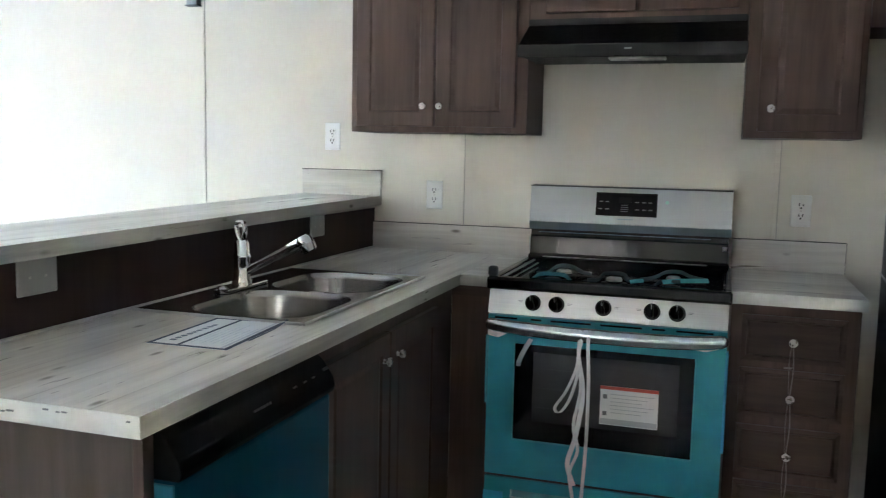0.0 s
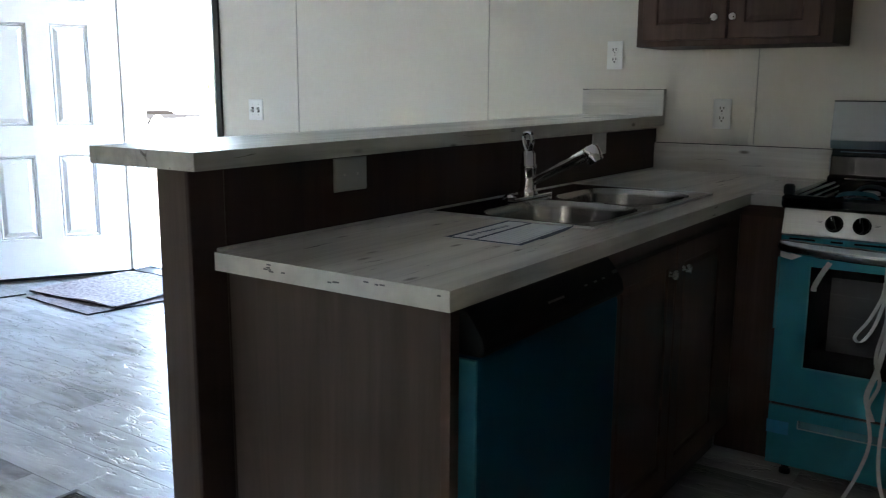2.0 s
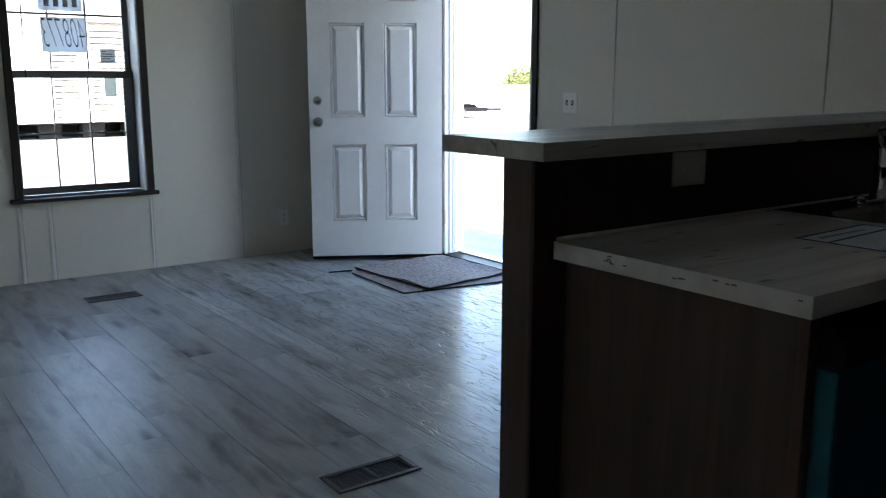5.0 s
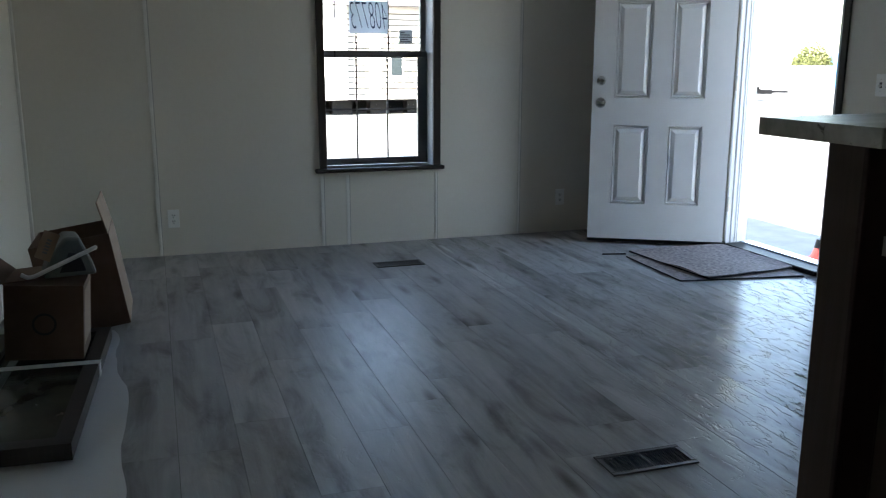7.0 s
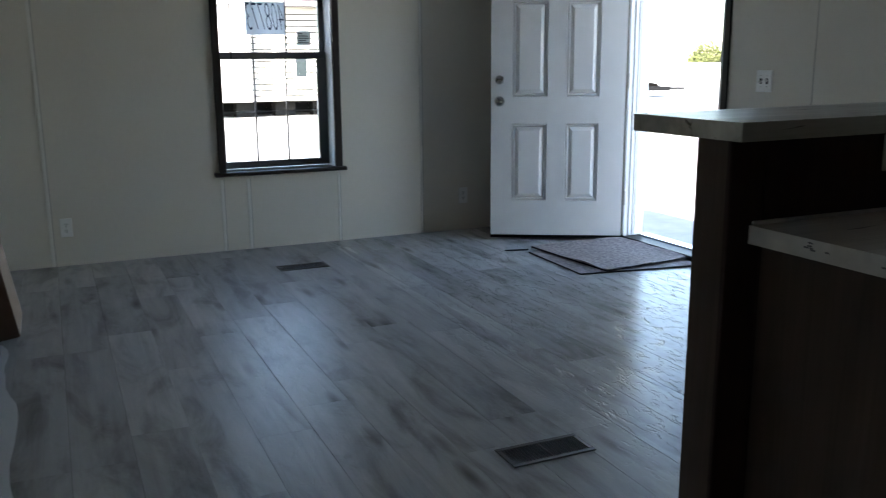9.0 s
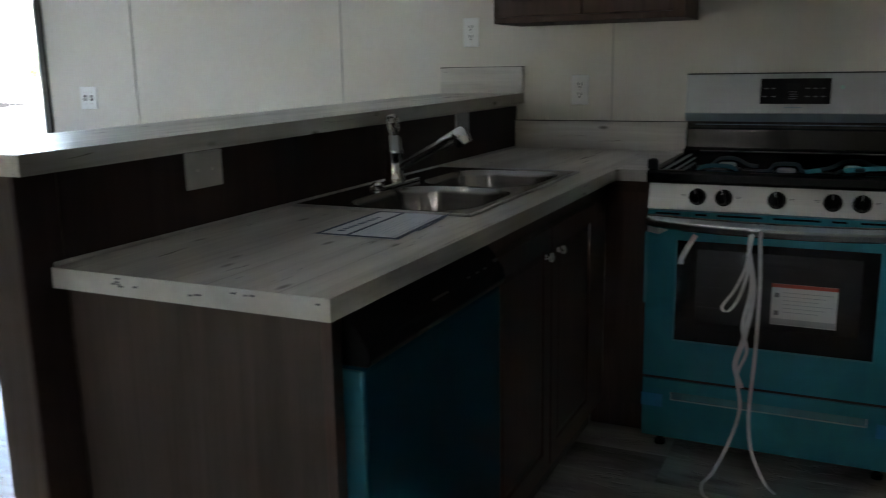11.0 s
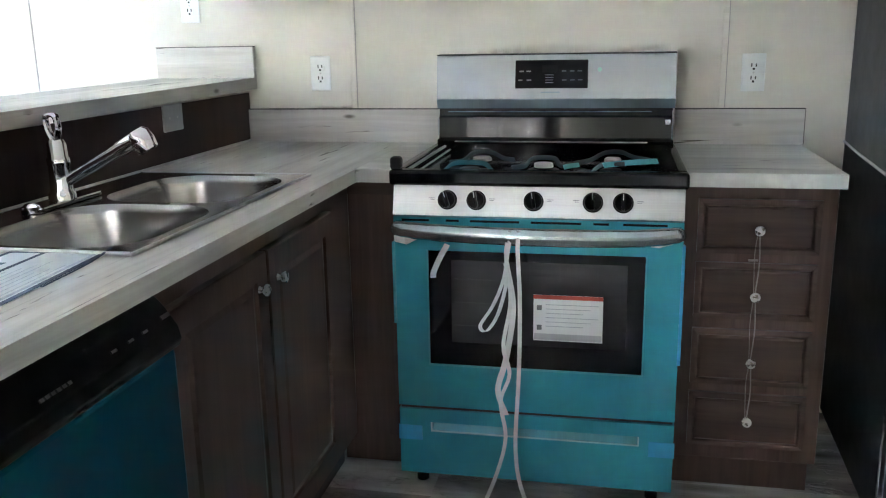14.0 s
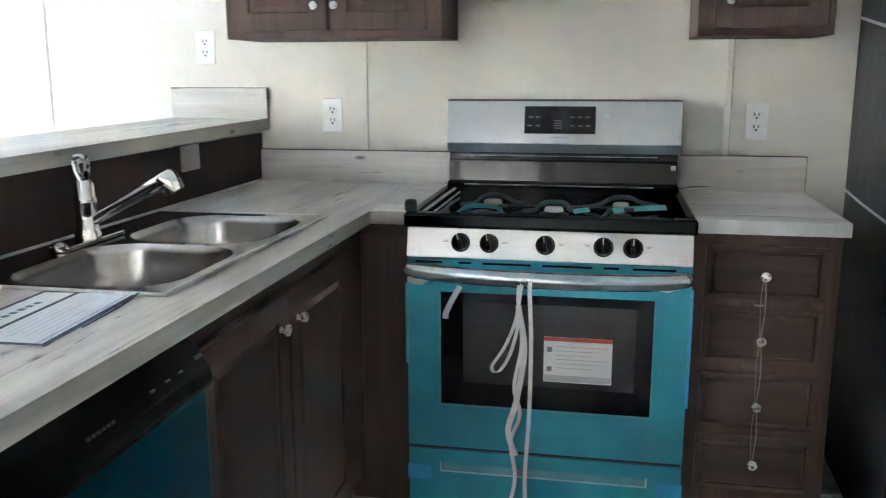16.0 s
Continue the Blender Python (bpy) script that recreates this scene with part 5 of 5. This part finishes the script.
part("strap", tube(curve_points([(-0.022, Y0 + 0.014, 0.785), (-0.030, Y0 + 0.004, 0.72), (-0.018, Y0, 0.60), (-0.036, Y0 - 0.004, 0.48), (-0.020, Y0 - 0.002, 0.40), (-0.044, Y0, 0.32), (-0.030, Y0 - 0.004, 0.22), (-0.052, Y0 - 0.02, 0.12), (-0.09, Y0 - 0.07, 0.03), (-0.115, Y0 - 0.12, 0.006), (-0.09, Y0 - 0.20, 0.006), (0.0, Y0 - 0.235, 0.006), (0.075, Y0 - 0.20, 0.006), (0.11, Y0 - 0.14, 0.008)], 80), 0.0054, 8, None, 0.14, (0.9, 0.4, 0.1)), STRAP, straps)
part("strap", tube(curve_points([(-0.030, Y0 + 0.006, 0.70), (-0.012, Y0 + 0.006, 0.58), (-0.030, Y0 + 0.006, 0.44), (-0.052, Y0 + 0.006, 0.35), (-0.03, Y0 + 0.006, 0.28)], 30), 0.008, 8, None, 0.12, (1, -0.2, 0)), STRAP, straps)
part("strap", tube(curve_points([(-0.19, DF - 0.035, 0.735), (-0.21, DF - 0.03, 0.70), (-0.232, DF - 0.012, 0.655), (-0.236, DF - 0.006, 0.635)], 16), 0.008, 8, None, 0.12, (1, 0.3, 0)), STRAP, straps)

# ---- fridge ----
FX0, FX1 = 0.917, 1.60
fridge = thing("fridge", (1.26, -0.45, 0), "grey stainless top-freezer fridge with packing tape still on", "fridge")
part("cabinet", cube(FX0, FX1, -0.795, -0.05, 0.03, 1.69, 0.006, None, 2), FRIDGE_S, fridge, "dark grey cabinet sides")
part("gasket", cube(FX0 + 0.012, FX1 - 0.012, -0.808, -0.795, 0.05, 1.68), GASKET, fridge)
lower_door = part("lower_door", cube(FX0 - 0.002, FX1, -0.868, -0.808, 0.045, 1.055, 0.012, None, 3), FRIDGE_F, fridge, "brushed grey steel lower door")
upper_door = part("freezer_door", cube(FX0 - 0.002, FX1, -0.868, -0.808, 1.112, 1.69, 0.012, None, 3), FRIDGE_F, fridge, "brushed grey steel freezer door")
part("hinge_plate", cube(FX0 + 0.005, FX0 + 0.07, -0.86, -0.78, 1.055, 1.112), GASKET, fridge)
for d, z0, z1 in ((lower_door, 0.55, 1.06), (upper_door, 1.15, 1.50)):
    part("handle", tube(curve_points([(FX0 + 0.05, -0.868, z0), (FX0 + 0.05, -0.905, z0 + 0.03), (FX0 + 0.05, -0.912, (z0 + z1) / 2), (FX0 + 0.05, -0.905, z1 - 0.03), (FX0 + 0.05, -0.868, z1)], 24), 0.013, 10, None, 1.3), FRIDGE_H, d, "satin steel bar handle", True)
part("door_edge_highlight", cube(FX0 - 0.004, FX0 - 0.001, -0.862, -0.856, 0.06, 1.09), GUARD, lower_door)
for x in (FX0 + 0.05, FX1 - 0.05):
    part("foot", lathe([(0.02, 0), (0.02, 0.03)], pose(x, -0.75, 0), 12), BLACKPL, fridge)
    part("foot", lathe([(0.02, 0), (0.02, 0.03)], pose(x, -0.12, 0), 12), BLACKPL, fridge)
fr_tape = thing("packing_tape", (FX0, -0.8, 0.8), "white packing strap and foam tape round the fridge doors", "tape")
part("strap", tube(curve_points([(FX0 - 0.004, -0.055, 0.930), (FX0 - 0.004, -0.30, 0.917), (FX0 - 0.005, -0.55, 0.909), (FX0 - 0.010, -0.72, 0.908), (FX0 - 0.006, -0.866, 0.906), (FX0 + 0.03, -0.915, 0.903), (FX0 + 0.16, -0.876, 0.903)], 30), 0.0048, 8, None, 0.2, (0, 0, 1)), STRAP, fr_tape)
part("foam_tab", tube([(FX0 - 0.004, -0.595, 0.988), (FX0 - 0.005, -0.672, 0.925)], 0.022, 8, None, 0.12, (0, 1, 0.5)), FOAM, fr_tape)
part("foam_tab", tube([(FX0 - 0.005, -0.672, 0.925), (FX0 - 0.005, -0.675, 0.822)], 0.026, 8, None, 0.12, (0, 1, 0)), FOAM, fr_tape)
part("foam_strip", cube(FX0 + 0.022, FX0 + 0.058, -0.872, -0.868, 0.60, 0.86), FOAM, fr_tape)
part("foam_tab", cube(FX0 - 0.006, FX0 - 0.003, -0.705, -0.650, 1.29, 1.40), FOAM, fr_tape)
part("strap", tube(curve_points([(FX0 - 0.004, -0.055, 1.46), (FX0 - 0.004, -0.40, 1.415), (FX0 - 0.008, -0.68, 1.385), (FX0 - 0.006, -0.866, 1.38), (FX0 + 0.03, -0.915, 1.38)], 24), 0.0048, 8, None, 0.2, (0, 0, 1)), STRAP, fr_tape)


# the fridge stands turned a little
FT = Matrix.Translation((1.26, -0.45, 0)) @ Matrix.Rotation(-0.037, 4, "Z") @ Matrix.Translation((-1.26, 0.45, 0))
for ob in (fridge, fr_tape):
    ob.matrix_basis = FT @ ob.matrix_basis

# ---- living room: vents, mats, cartons ----
def vent(name, m):
    t = thing(name, (0, 0, 0), "bronze louvred floor register set in the plank floor", "floor vent", "floor vents")
    fr = bmesh.new()
    for q in ((-0.068, -0.050, -0.152, 0.152), (0.050, 0.068, -0.152, 0.152), (-0.050, 0.050, -0.152, -0.134), (-0.050, 0.050, 0.134, 0.152), (-0.050, 0.050, -0.004, 0.004)):
        box(fr, q[0], q[1], q[2], q[3], 0.0, 0.006, 0.002)
    part("frame", fr, VENTM, t)
    part("well", cube(-0.050, 0.050, -0.134, 0.134, 0.0, 0.001), SLOT, t, "dark well under the slats")
    for k in range(22):
        y = -0.127 + 0.0121 * k
        if abs(y) > 0.006:
            part("slat", cube(-0.050, 0.050, -0.0014, 0.0014, -0.0025, 0.0025, 0, pose(0, y, 0.0036, 30)), VENTM, t)
    t.matrix_basis = m
    return t


v1 = vent("floor_vent", pose(-1.996, -2.250, 0.0, 0, 0, 0))
copy_thing(v1, pose(-4.872, -2.270, 0.0, 0, 0, 0))


def floor_mat(name, corners, z, lift, label):
    """A limp mat: a fine grid over four corners with curled edges."""
    bm = bmesh.new()
    n = 16
    g = []
    for i in range(n + 1):
        row = []
        for j in range(n + 1):
            u, v = i / n, j / n
            c = [Vector(p) for p in corners]
            q = (c[0] * (1 - u) + c[1] * u) * (1 - v) + (c[3] * (1 - u) + c[2] * u) * v
            e = max(abs(u - 0.5), abs(v - 0.5)) * 2
            h = z + lift * max(0, e - 0.8) * 5 * (0.4 + 0.6 * noise.noise((u * 3, v * 3, z * 50))) + 0.003 * noise.noise((u * 7, v * 7, 2.0))
            row.append(bm.verts.new((q.x, q.y, max(h, z - 0.001))))
        g.append(row)
    for i in range(n):
        for j in range(n):
            bm.faces.new((g[i][j], g[i + 1][j], g[i + 1][j + 1], g[i][j + 1]))
    r = bmesh.ops.extrude_face_region(bm, geom=list(bm.faces))
    bmesh.ops.translate(bm, vec=(0, 0, 0.006), verts=[v for v in r["geom"] if isinstance(v, bmesh.types.BMVert)])
    t = thing(name, (*(sum((Vector(c) for c in corners), Vector((0, 0))) / 4), 0), label, "mat", "door mats")
    part("mat_surface", bm, MATM, t, "mottled brown pile", True)
    ed = bmesh.new()
    for k in range(4):
        a, b = Vector(corners[k]), Vector(corners[(k + 1) % 4])
        tube([(*(a), z + 0.004), (*((a + b) / 2), z + 0.004), (*b, z + 0.004)], 0.0042, 6, ed)
    part("border", ed, MATEDGE, t, "black rubber border")


floor_mat("door_mat", [(-4.60, -0.82), (-3.945, -0.845), (-3.822, -0.09), (-4.58, -0.05)], 0.001, 0.006, "lower brown door mat on the plank floor inside the door")
floor_mat("door_mat", [(-4.69, -0.748), (-3.905, -0.690), (-3.975, -0.045), (-4.66, -0.050)], 0.013, 0.022, "upper mottled brown door mat lying on another mat")
solid("wood_sliver", tube([(-4.72, -0.93, 0.004), (-4.68, -0.78, 0.005)], 0.005, 6), MATEDGE, "thin dark sliver on the floor by the mats", "debris")

sheet = bmesh.new()
n = 26
g = []
for i in range(n + 1):
    row = []
    for j in range(n + 1):
        u, v = i / n, j / n
        x = -3.95 + u * 2.05
        y = -4.40 + v * (0.495 + 0.085 * min(1.0, u / 0.5) + 0.012 * math.sin(u * 17) + 0.02 * noise.noise((u * 9, 0, 0)))
        z = 0.006 + 0.010 * max(0, noise.noise((u * 6, v * 4, 1.0))) + 0.02 * max(0, v - 0.93) * 10 * max(0, noise.noise((u * 11, 3, 0)))
        row.append(sheet.verts.new((x, y, z)))
    g.append(row)
for i in range(n):
    for j in range(n):
        sheet.faces.new((g[i][j], g[i + 1][j], g[i + 1][j + 1], g[i][j + 1]))
solid("plastic_sheet", sheet, SHEETM, "crumpled grey plastic sheet spread on the floor", "plastic sheet", smooth=True)

# framed panel lying on the sheet
PM = pose(-2.97, -4.10, 0.022, 0, 0, -3)
fp = thing("framed_panel", (-2.97, -4.10, 0.022), "dark framed glazed panel lying flat on the plastic sheet", "panel")
part("frame", ring_slab((-0.80, 0.45, -0.30, 0.155), (-0.74, 0.39, -0.24, 0.10), 2, 0.0, 0.056, PM), TRIM, fp, "dark brown frame")
part("glazing", cube(-0.74, 0.39, -0.24, 0.10, 0.020, 0.030, 0, PM), CABGLASS, fp, "dark glossy glazing")
part("packing_band", cube(-0.335, -0.295, -0.30, 0.162, 0.0565, 0.060, 0.001, PM), STRAP, fp, "white band round the panel")
part("packing_band", cube(-0.335, -0.295, 0.1555, 0.160, 0.0, 0.0565, 0.001, PM), STRAP, fp, "white band round the panel")
part("inner_bead", cube(-0.70, 0.38, -0.20, -0.17, 0.030, 0.035, 0, PM), FRIDGE_F, fp)

# carton standing on the panel
CM = pose(-3.49, -4.126, 0.0830, -4, 0, -2)
carton = thing("carton", (-3.49, -4.126, 0.0830), "brown cardboard carton with open flaps", "carton")
part("body", ring_slab((-0.135, 0.135, -0.143, 0.143), (-0.130, 0.130, -0.138, 0.138), 2, 0, 0.30, CM), CARDBOARD, carton)
part("bottom", cube(-0.130, 0.130, -0.138, 0.138, 0, 0.006, 0, CM), CARDBOARD, carton)
part("inner_flap", cube(-0.130, 0.130, -0.138, 0.138, 0.288, 0.292, 0, CM), CARDBOARD, carton)
ring = [(0.045 * math.cos(a) * k, 0.145 + 0.045 * math.sin(a) * k) for k, rng in ((1.0, range(0, 25)), (0.8, range(24, -1, -1))) for a in [2 * math.pi * i / 24 for i in rng]]
rb = extrude_poly(ring, 0, 0.1352, 0.1358)
bmesh.ops.transform(rb, matrix=CM, verts=rb.verts)
part("printed_ring", rb, CAB_GROOVE, carton)
part("flap", cube(-0.133, 0.133, -0.16, 0.0, -0.002, 0.002, 0, CM @ pose(0, -0.140, 0.302) @ pose(0, 0, 0, -38, 0, 0)), CARDBOARD, carton)
part("flap", cube(-0.12, 0.12, -0.02, 0.11, -0.002, 0.002, 0, CM @ pose(0, -0.138, 0.306) @ pose(0, 0, 0, 8, 0, 0)), CARDBOARD, carton)
part("side_label", cube(-0.11, 0.10, 0.1432, 0.1442, 0.05, 0.27, 0, CM), CARD_IN, carton, "pale printed side")
tray = thing("grey_tray", (-3.50, -4.03, 0.40), "grey plastic moulding lying on the open carton", "tray")
tb = extrude_poly([(-0.11, 0.0), (0.09, 0.0), (0.075, 0.06), (0.035, 0.155), (-0.02, 0.16), (-0.075, 0.10)], 0, -0.09, 0.07, 0.012)
bmesh.ops.transform(tb, matrix=pose(-3.51, -4.02, 0.392, 0, 0, 10), verts=tb.verts)
part("shell", tb, plain("grey_moulding", (0.13, 0.14, 0.135), 0.6, 0, 0.2), tray)
tb = extrude_poly([(-0.05, 0.02), (0.05, 0.02), (0.03, 0.09), (-0.01, 0.10)], 0, 0.0705, 0.076, 0.002)
bmesh.ops.transform(tb, matrix=pose(-3.51, -4.02, 0.392, 0, 0, 10), verts=tb.verts)
part("rib", tb, GASKET, tray)
tg = thing("paper_tag", (-3.41, -4.09, 0.47), "pale paper tag with printed marks on the carton", "tag")
GT = pose(-3.425, -4.092, 0.525) @ pose(0, 0, 0, 90, 0, 90) @ pose(0, 0, 0, 0, 0, -24)
part("card", cube(-0.030, 0.030, -0.058, 0.058, -0.001, 0.001, 0, GT), CARD_IN, tg)
for k in range(5):
    part("printed_mark", cube(-0.008, 0.010, -0.032 + 0.013 * k, -0.024 + 0.013 * k, 0.001, 0.0016, 0, GT), INK, tg)
solid("white_rod", tube(curve_points([(-3.385, -4.19, 0.425), (-3.385, -4.155, 0.412), (-3.39, -4.08, 0.442), (-3.41, -3.93, 0.505), (-3.43, -3.922, 0.505)], 20), 0.0085, 8), STRAP, "white plastic rod resting across the carton", "rod", smooth=True)

KM = pose(-4.05, -4.156, 0.012, 8.8, 0, 0)
carton_b = thing("carton", (-4.05, -4.0, 0.012), "dark opened carton leaning on its neighbour, one tall raised flap", "carton")
part("body", ring_slab((-0.20, 0.20, 0.0, 0.336), (-0.194, 0.194, 0.006, 0.330), 2, 0, 0.425, KM), CARDBOARD, carton_b)
part("bottom", cube(-0.194, 0.194, 0.006, 0.330, 0.0, 0.006, 0, KM), CARDBOARD, carton_b)
part("pale_side", cube(-0.199, 0.197, 0.3362, 0.3380, 0.002, 0.423, 0, KM), CARD_IN, carton_b, "paler outer side")
part("flap", cube(-0.195, 0.195, -0.003, 0.001, 0.0, 0.145, 0, KM @ pose(0, 0.334, 0.425, 6)), CARD_IN, carton_b, "pale outer face of the raised flap")
part("flap", cube(-0.195, 0.195, -0.0052, -0.0032, 0.0, 0.143, 0, KM @ pose(0, 0.334, 0.425, 6)), CARDBOARD, carton_b)
bag = thing("wrapped_carton", (-3.18, -4.36, 0.0795), "tall dark plastic-wrapped carton standing by the wall", "carton")
part("box", cube(-3.335, -3.02, -4.425, -4.312, 0.0795, 0.63, 0.014, None, 2), plain("black_wrap", (0.006, 0.0065, 0.007), 0.5, 0, 0.3, 9, 0.5, spec=0.12), bag)
part("cap", cube(-3.330, -3.025, -4.420, -4.335, 0.63, 0.78, 0.02, None, 2), BLACKPL, bag)

# ---- outside ----
GZ = -0.70
bm = bmesh.new()
bmesh.ops.create_grid(bm, x_segments=2, y_segments=2, size=900)
bmesh.ops.translate(bm, vec=(0, 0, GZ), verts=bm.verts)
ground = solid("ground", bm, EARTH, "pale dusty gravel ground in strong sun", "ground", kind="structure")
skirt = solid("skirting", cube(XW - 0.13, XE + 0.13, YS - 0.13, YN + 0.13, GZ, -0.13), SIDE_W, "white skirting under the home", "skirting", kind="structure")

HX, HB = -31.5, GZ + 0.58
nb = thing("neighbour_house", (HX, 5.2, GZ), "pale manufactured home on blocks across the lot", "house")
part("wall", cube(HX - 8, HX + 0.4, -9.0, 3.05, HB, 3.2), SIDE_W, nb, "white wall")
part("wall", cube(HX - 8, HX, 3.05, 16.0, HB, 3.2), SIDE_T, nb, "cream lap-sided wall")
for k in range(16):
    z = HB + k * 0.205
    part("lap_shade", cube(HX, HX + 0.06, 3.06, 15.9, z - 0.034, z), LAPSHADE, nb)
    part("lap_board", extrude_poly([(HX, z), (HX + 0.11, z), (HX + 0.02, z + 0.2), (HX, z + 0.2)], 1, 3.06, 15.9), SIDE_T, nb)
part("corner_board", cube(HX, HX + 0.13, 3.95, 4.35, HB, 3.2), SIDE_W, nb)
part("roof", extrude_poly([(HX + 0.8, 3.2), (HX - 4, 4.6), (HX - 8.4, 3.2)], 1, -9.4, 16.4), ROOFM, nb, "grey shingled roof")
wd = part("window", cube(HX, HX + 0.13, 4.68, 5.22, 0.68, 1.47), SIDE_W, nb, "small white-framed window")
part("pane", cube(HX + 0.13, HX + 0.135, 4.74, 5.16, 0.74, 1.41), plain("far_glass", (0.016, 0.022, 0.024), 0.3, spec=0.2), wd)
part("underside", cube(HX - 7.5, HX - 0.2, -8.5, 15.5, HB - 0.08, HB), UNDER, nb)
part("under_gap_shade", cube(HX - 2.6, HX - 2.4, -8.5, 15.5, GZ, HB - 0.08), UNDER, nb)
for k in range(16):
    y = -7.5 + 1.45 * k
    part("pier", cube(HX - 1.2, HX - 0.6, y, y + 0.75, GZ, HB - 0.08), UNDER, nb, "block pier, shade under the house in its colour")

tree = thing("shrub", (-57.3, 46.1, GZ), "yellow-green shrub standing behind a low block wall", "shrub")
tk = tube([(-57.3, 46.1, GZ), (-57.4, 46.2, 0.9), (-57.3, 46.1, 2.3)], [0.09, 0.07, 0.03], 8)
rnd = random.Random(7)
for k in range(9):
    a = rnd.random() * 6.28
    h = 0.9 + rnd.random() * 0.9
    tube([(-57.3, 46.1, h), (-57.3 + 0.5 * math.cos(a), 46.1 + 0.5 * math.sin(a), h + 0.4), (-57.3 + 0.9 * math.cos(a), 46.1 + 0.9 * math.sin(a), h + 0.6)], [0.04, 0.025, 0.01], 6, tk)
part("trunk", tk, BARK, tree)
lf = bmesh.new()
for k in range(3200):
    a, rr = rnd.random() * 6.28, 1.55 * math.sqrt(rnd.random())
    top = 1.95 * (1 - (rr / 1.6) ** 2) + 0.35 * math.sin(a * 4)
    z = 1.05 + max(0.1, top) * rnd.random()
    c = Vector((-57.3 + rr * math.cos(a), 46.1 + rr * math.sin(a), z))
    d = Vector((rnd.uniform(-1, 1), rnd.uniform(-1, 1), rnd.uniform(-1, 1))).normalized() * 0.12
    e = d.cross(Vector((rnd.uniform(-1, 1), rnd.uniform(-1, 1), 1))).normalized() * 0.05
    lf.faces.new([lf.verts.new(p) for p in (c - d, c + e, c + d, c - e)])
part("crown", lf, LEAF, tree, "yellow-green leaves")
lw = thing("block_wall", (-54, 46, GZ), "low pale block wall in the distance", "wall")
for k in range(6):
    for r_ in range(7):
        part("block", cube(-54.3 - 0.31 * k * 1.3, -54.3 - 0.31 * (k + 1) * 1.3 + 0.02, 45.4, 45.8, GZ + 0.24 * r_, GZ + 0.24 * r_ + 0.225, 0.01, Matrix.Translation((54.3, -45.6, 0)).inverted() @ pose(0, 0, 0, 0, 0, 40) @ Matrix.Translation((54.3, -45.6, 0))), CONC, lw)
barrel = thing("water_tank", (-57.4, 48.6, GZ), "tall blue plastic tank beside the shrub", "tank")
part("shell", lathe([(0.62, 0), (0.66, 0.4), (0.66, 1.2), (0.66, 2.2), (0.5, 2.7)], pose(-57.4, 48.6, GZ), 20), BLUEP, barrel, "", True)

# flat trailer, far across the lot
TR = pose(-38.5, 24.8, GZ, 0, 0, 72)
trailer = thing("utility_trailer", (-38.5, 24.8, GZ), "low grey flat trailer with boards on it, parked across the lot", "trailer")
part("deck", cube(-1.9, 1.9, -0.8, 0.8, 0.42, 0.54, 0.02, TR), TRAILERM, trailer, "steel deck, shade put into its near-black colour")
part("side_rail", cube(-1.9, 1.9, -0.84, -0.8, 0.36, 0.58, 0.01, TR), TRAILERM, trailer)
part("side_rail", cube(-1.9, 1.9, 0.8, 0.84, 0.36, 0.58, 0.01, TR), TRAILERM, trailer)
part("tongue", cube(1.9, 3.0, -0.06, 0.06, 0.40, 0.50, 0.01, TR), TRAILERM, trailer)
for x in (-0.45, 0.35):
    for y in (-0.93, 0.93):
        w = part("wheel", lathe([(0.22, -0.08), (0.28, -0.06), (0.28, 0.06), (0.22, 0.08)], TR @ pose(x, y, 0.28, 90), 18), TYRE, trailer)
        part("rim", lathe([(0.15, -0.085), (0.15, 0.085)], TR @ pose(x, y, 0.28, 90), 12), GUARD, w)
for k in range(5):
    solid("board", cube(-1.5 + 0.1 * (k % 3), 1.3 - 0.15 * (k % 2), -0.6 + 0.22 * k, -0.42 + 0.22 * k, 0.5405, 0.72 + 0.03 * (k % 2), 0.01, TR), TRAILERLOAD, "board stacked on the trailer, shade put into its colour", "board", "boards on the trailer")

CN = pose(-6.62, 2.575, GZ)
cone = thing("traffic_cone", (-6.62, 2.575, GZ), "red plastic traffic cone with a black top, on the ground outside", "traffic cone")
part("base", cube(-0.13, 0.13, -0.13, 0.13, 0, 0.025, 0.008, CN), CONE, cone)
part("body", lathe([(0.105, 0.025), (0.085, 0.08), (0.07, 0.135)], CN, 20), CONE, cone, "", True)
part("top", lathe([(0.073, 0.13), (0.060, 0.19), (0.055, 0.215), (0.0, 0.217)], CN, 20), BLACKPL, cone, "black upper sleeve", True)

# ---- floor planks ----
PW, PL = 0.193, 1.22
rnd = random.Random(11)
plank_mesh = {}


def plank(x0, x1, y0, y1):
    w, d = round(x1 - x0, 3), round(y1 - y0, 3)
    if (w, d) not in plank_mesh:
        bm = bmesh.new()
        box(bm, -w / 2 + 0.0001, w / 2 - 0.0001, -d / 2 + 0.0006, d / 2 - 0.0006, -0.006, 0.0, 0.0004)
        plank_mesh[(w, d)] = mesh_of("plank", bm, PLANK)
    ob = new("plank", plank_mesh[(w, d)])
    ob.location = ((x0 + x1) / 2, (y0 + y1) / 2, 0.0)
    ob.parent = floor


y = YS - 0.0
first_row = -3.27 - PW * round((-3.27 - YS) / PW)
y = first_row if first_row <= YS else first_row - PW
while y < YN:
    y0, y1 = max(y, YS), min(y + PW, YN)
    if y1 - y0 > 0.01:
        x = XW - round(rnd.random() * 6) * 0.2
        while x < XE:
            x0, x1 = max(x, XW), min(x + PL, XE)
            if x1 - x0 > 0.01:
                plank(x0, x1, y0, y1)
            x += PL
    y += PW
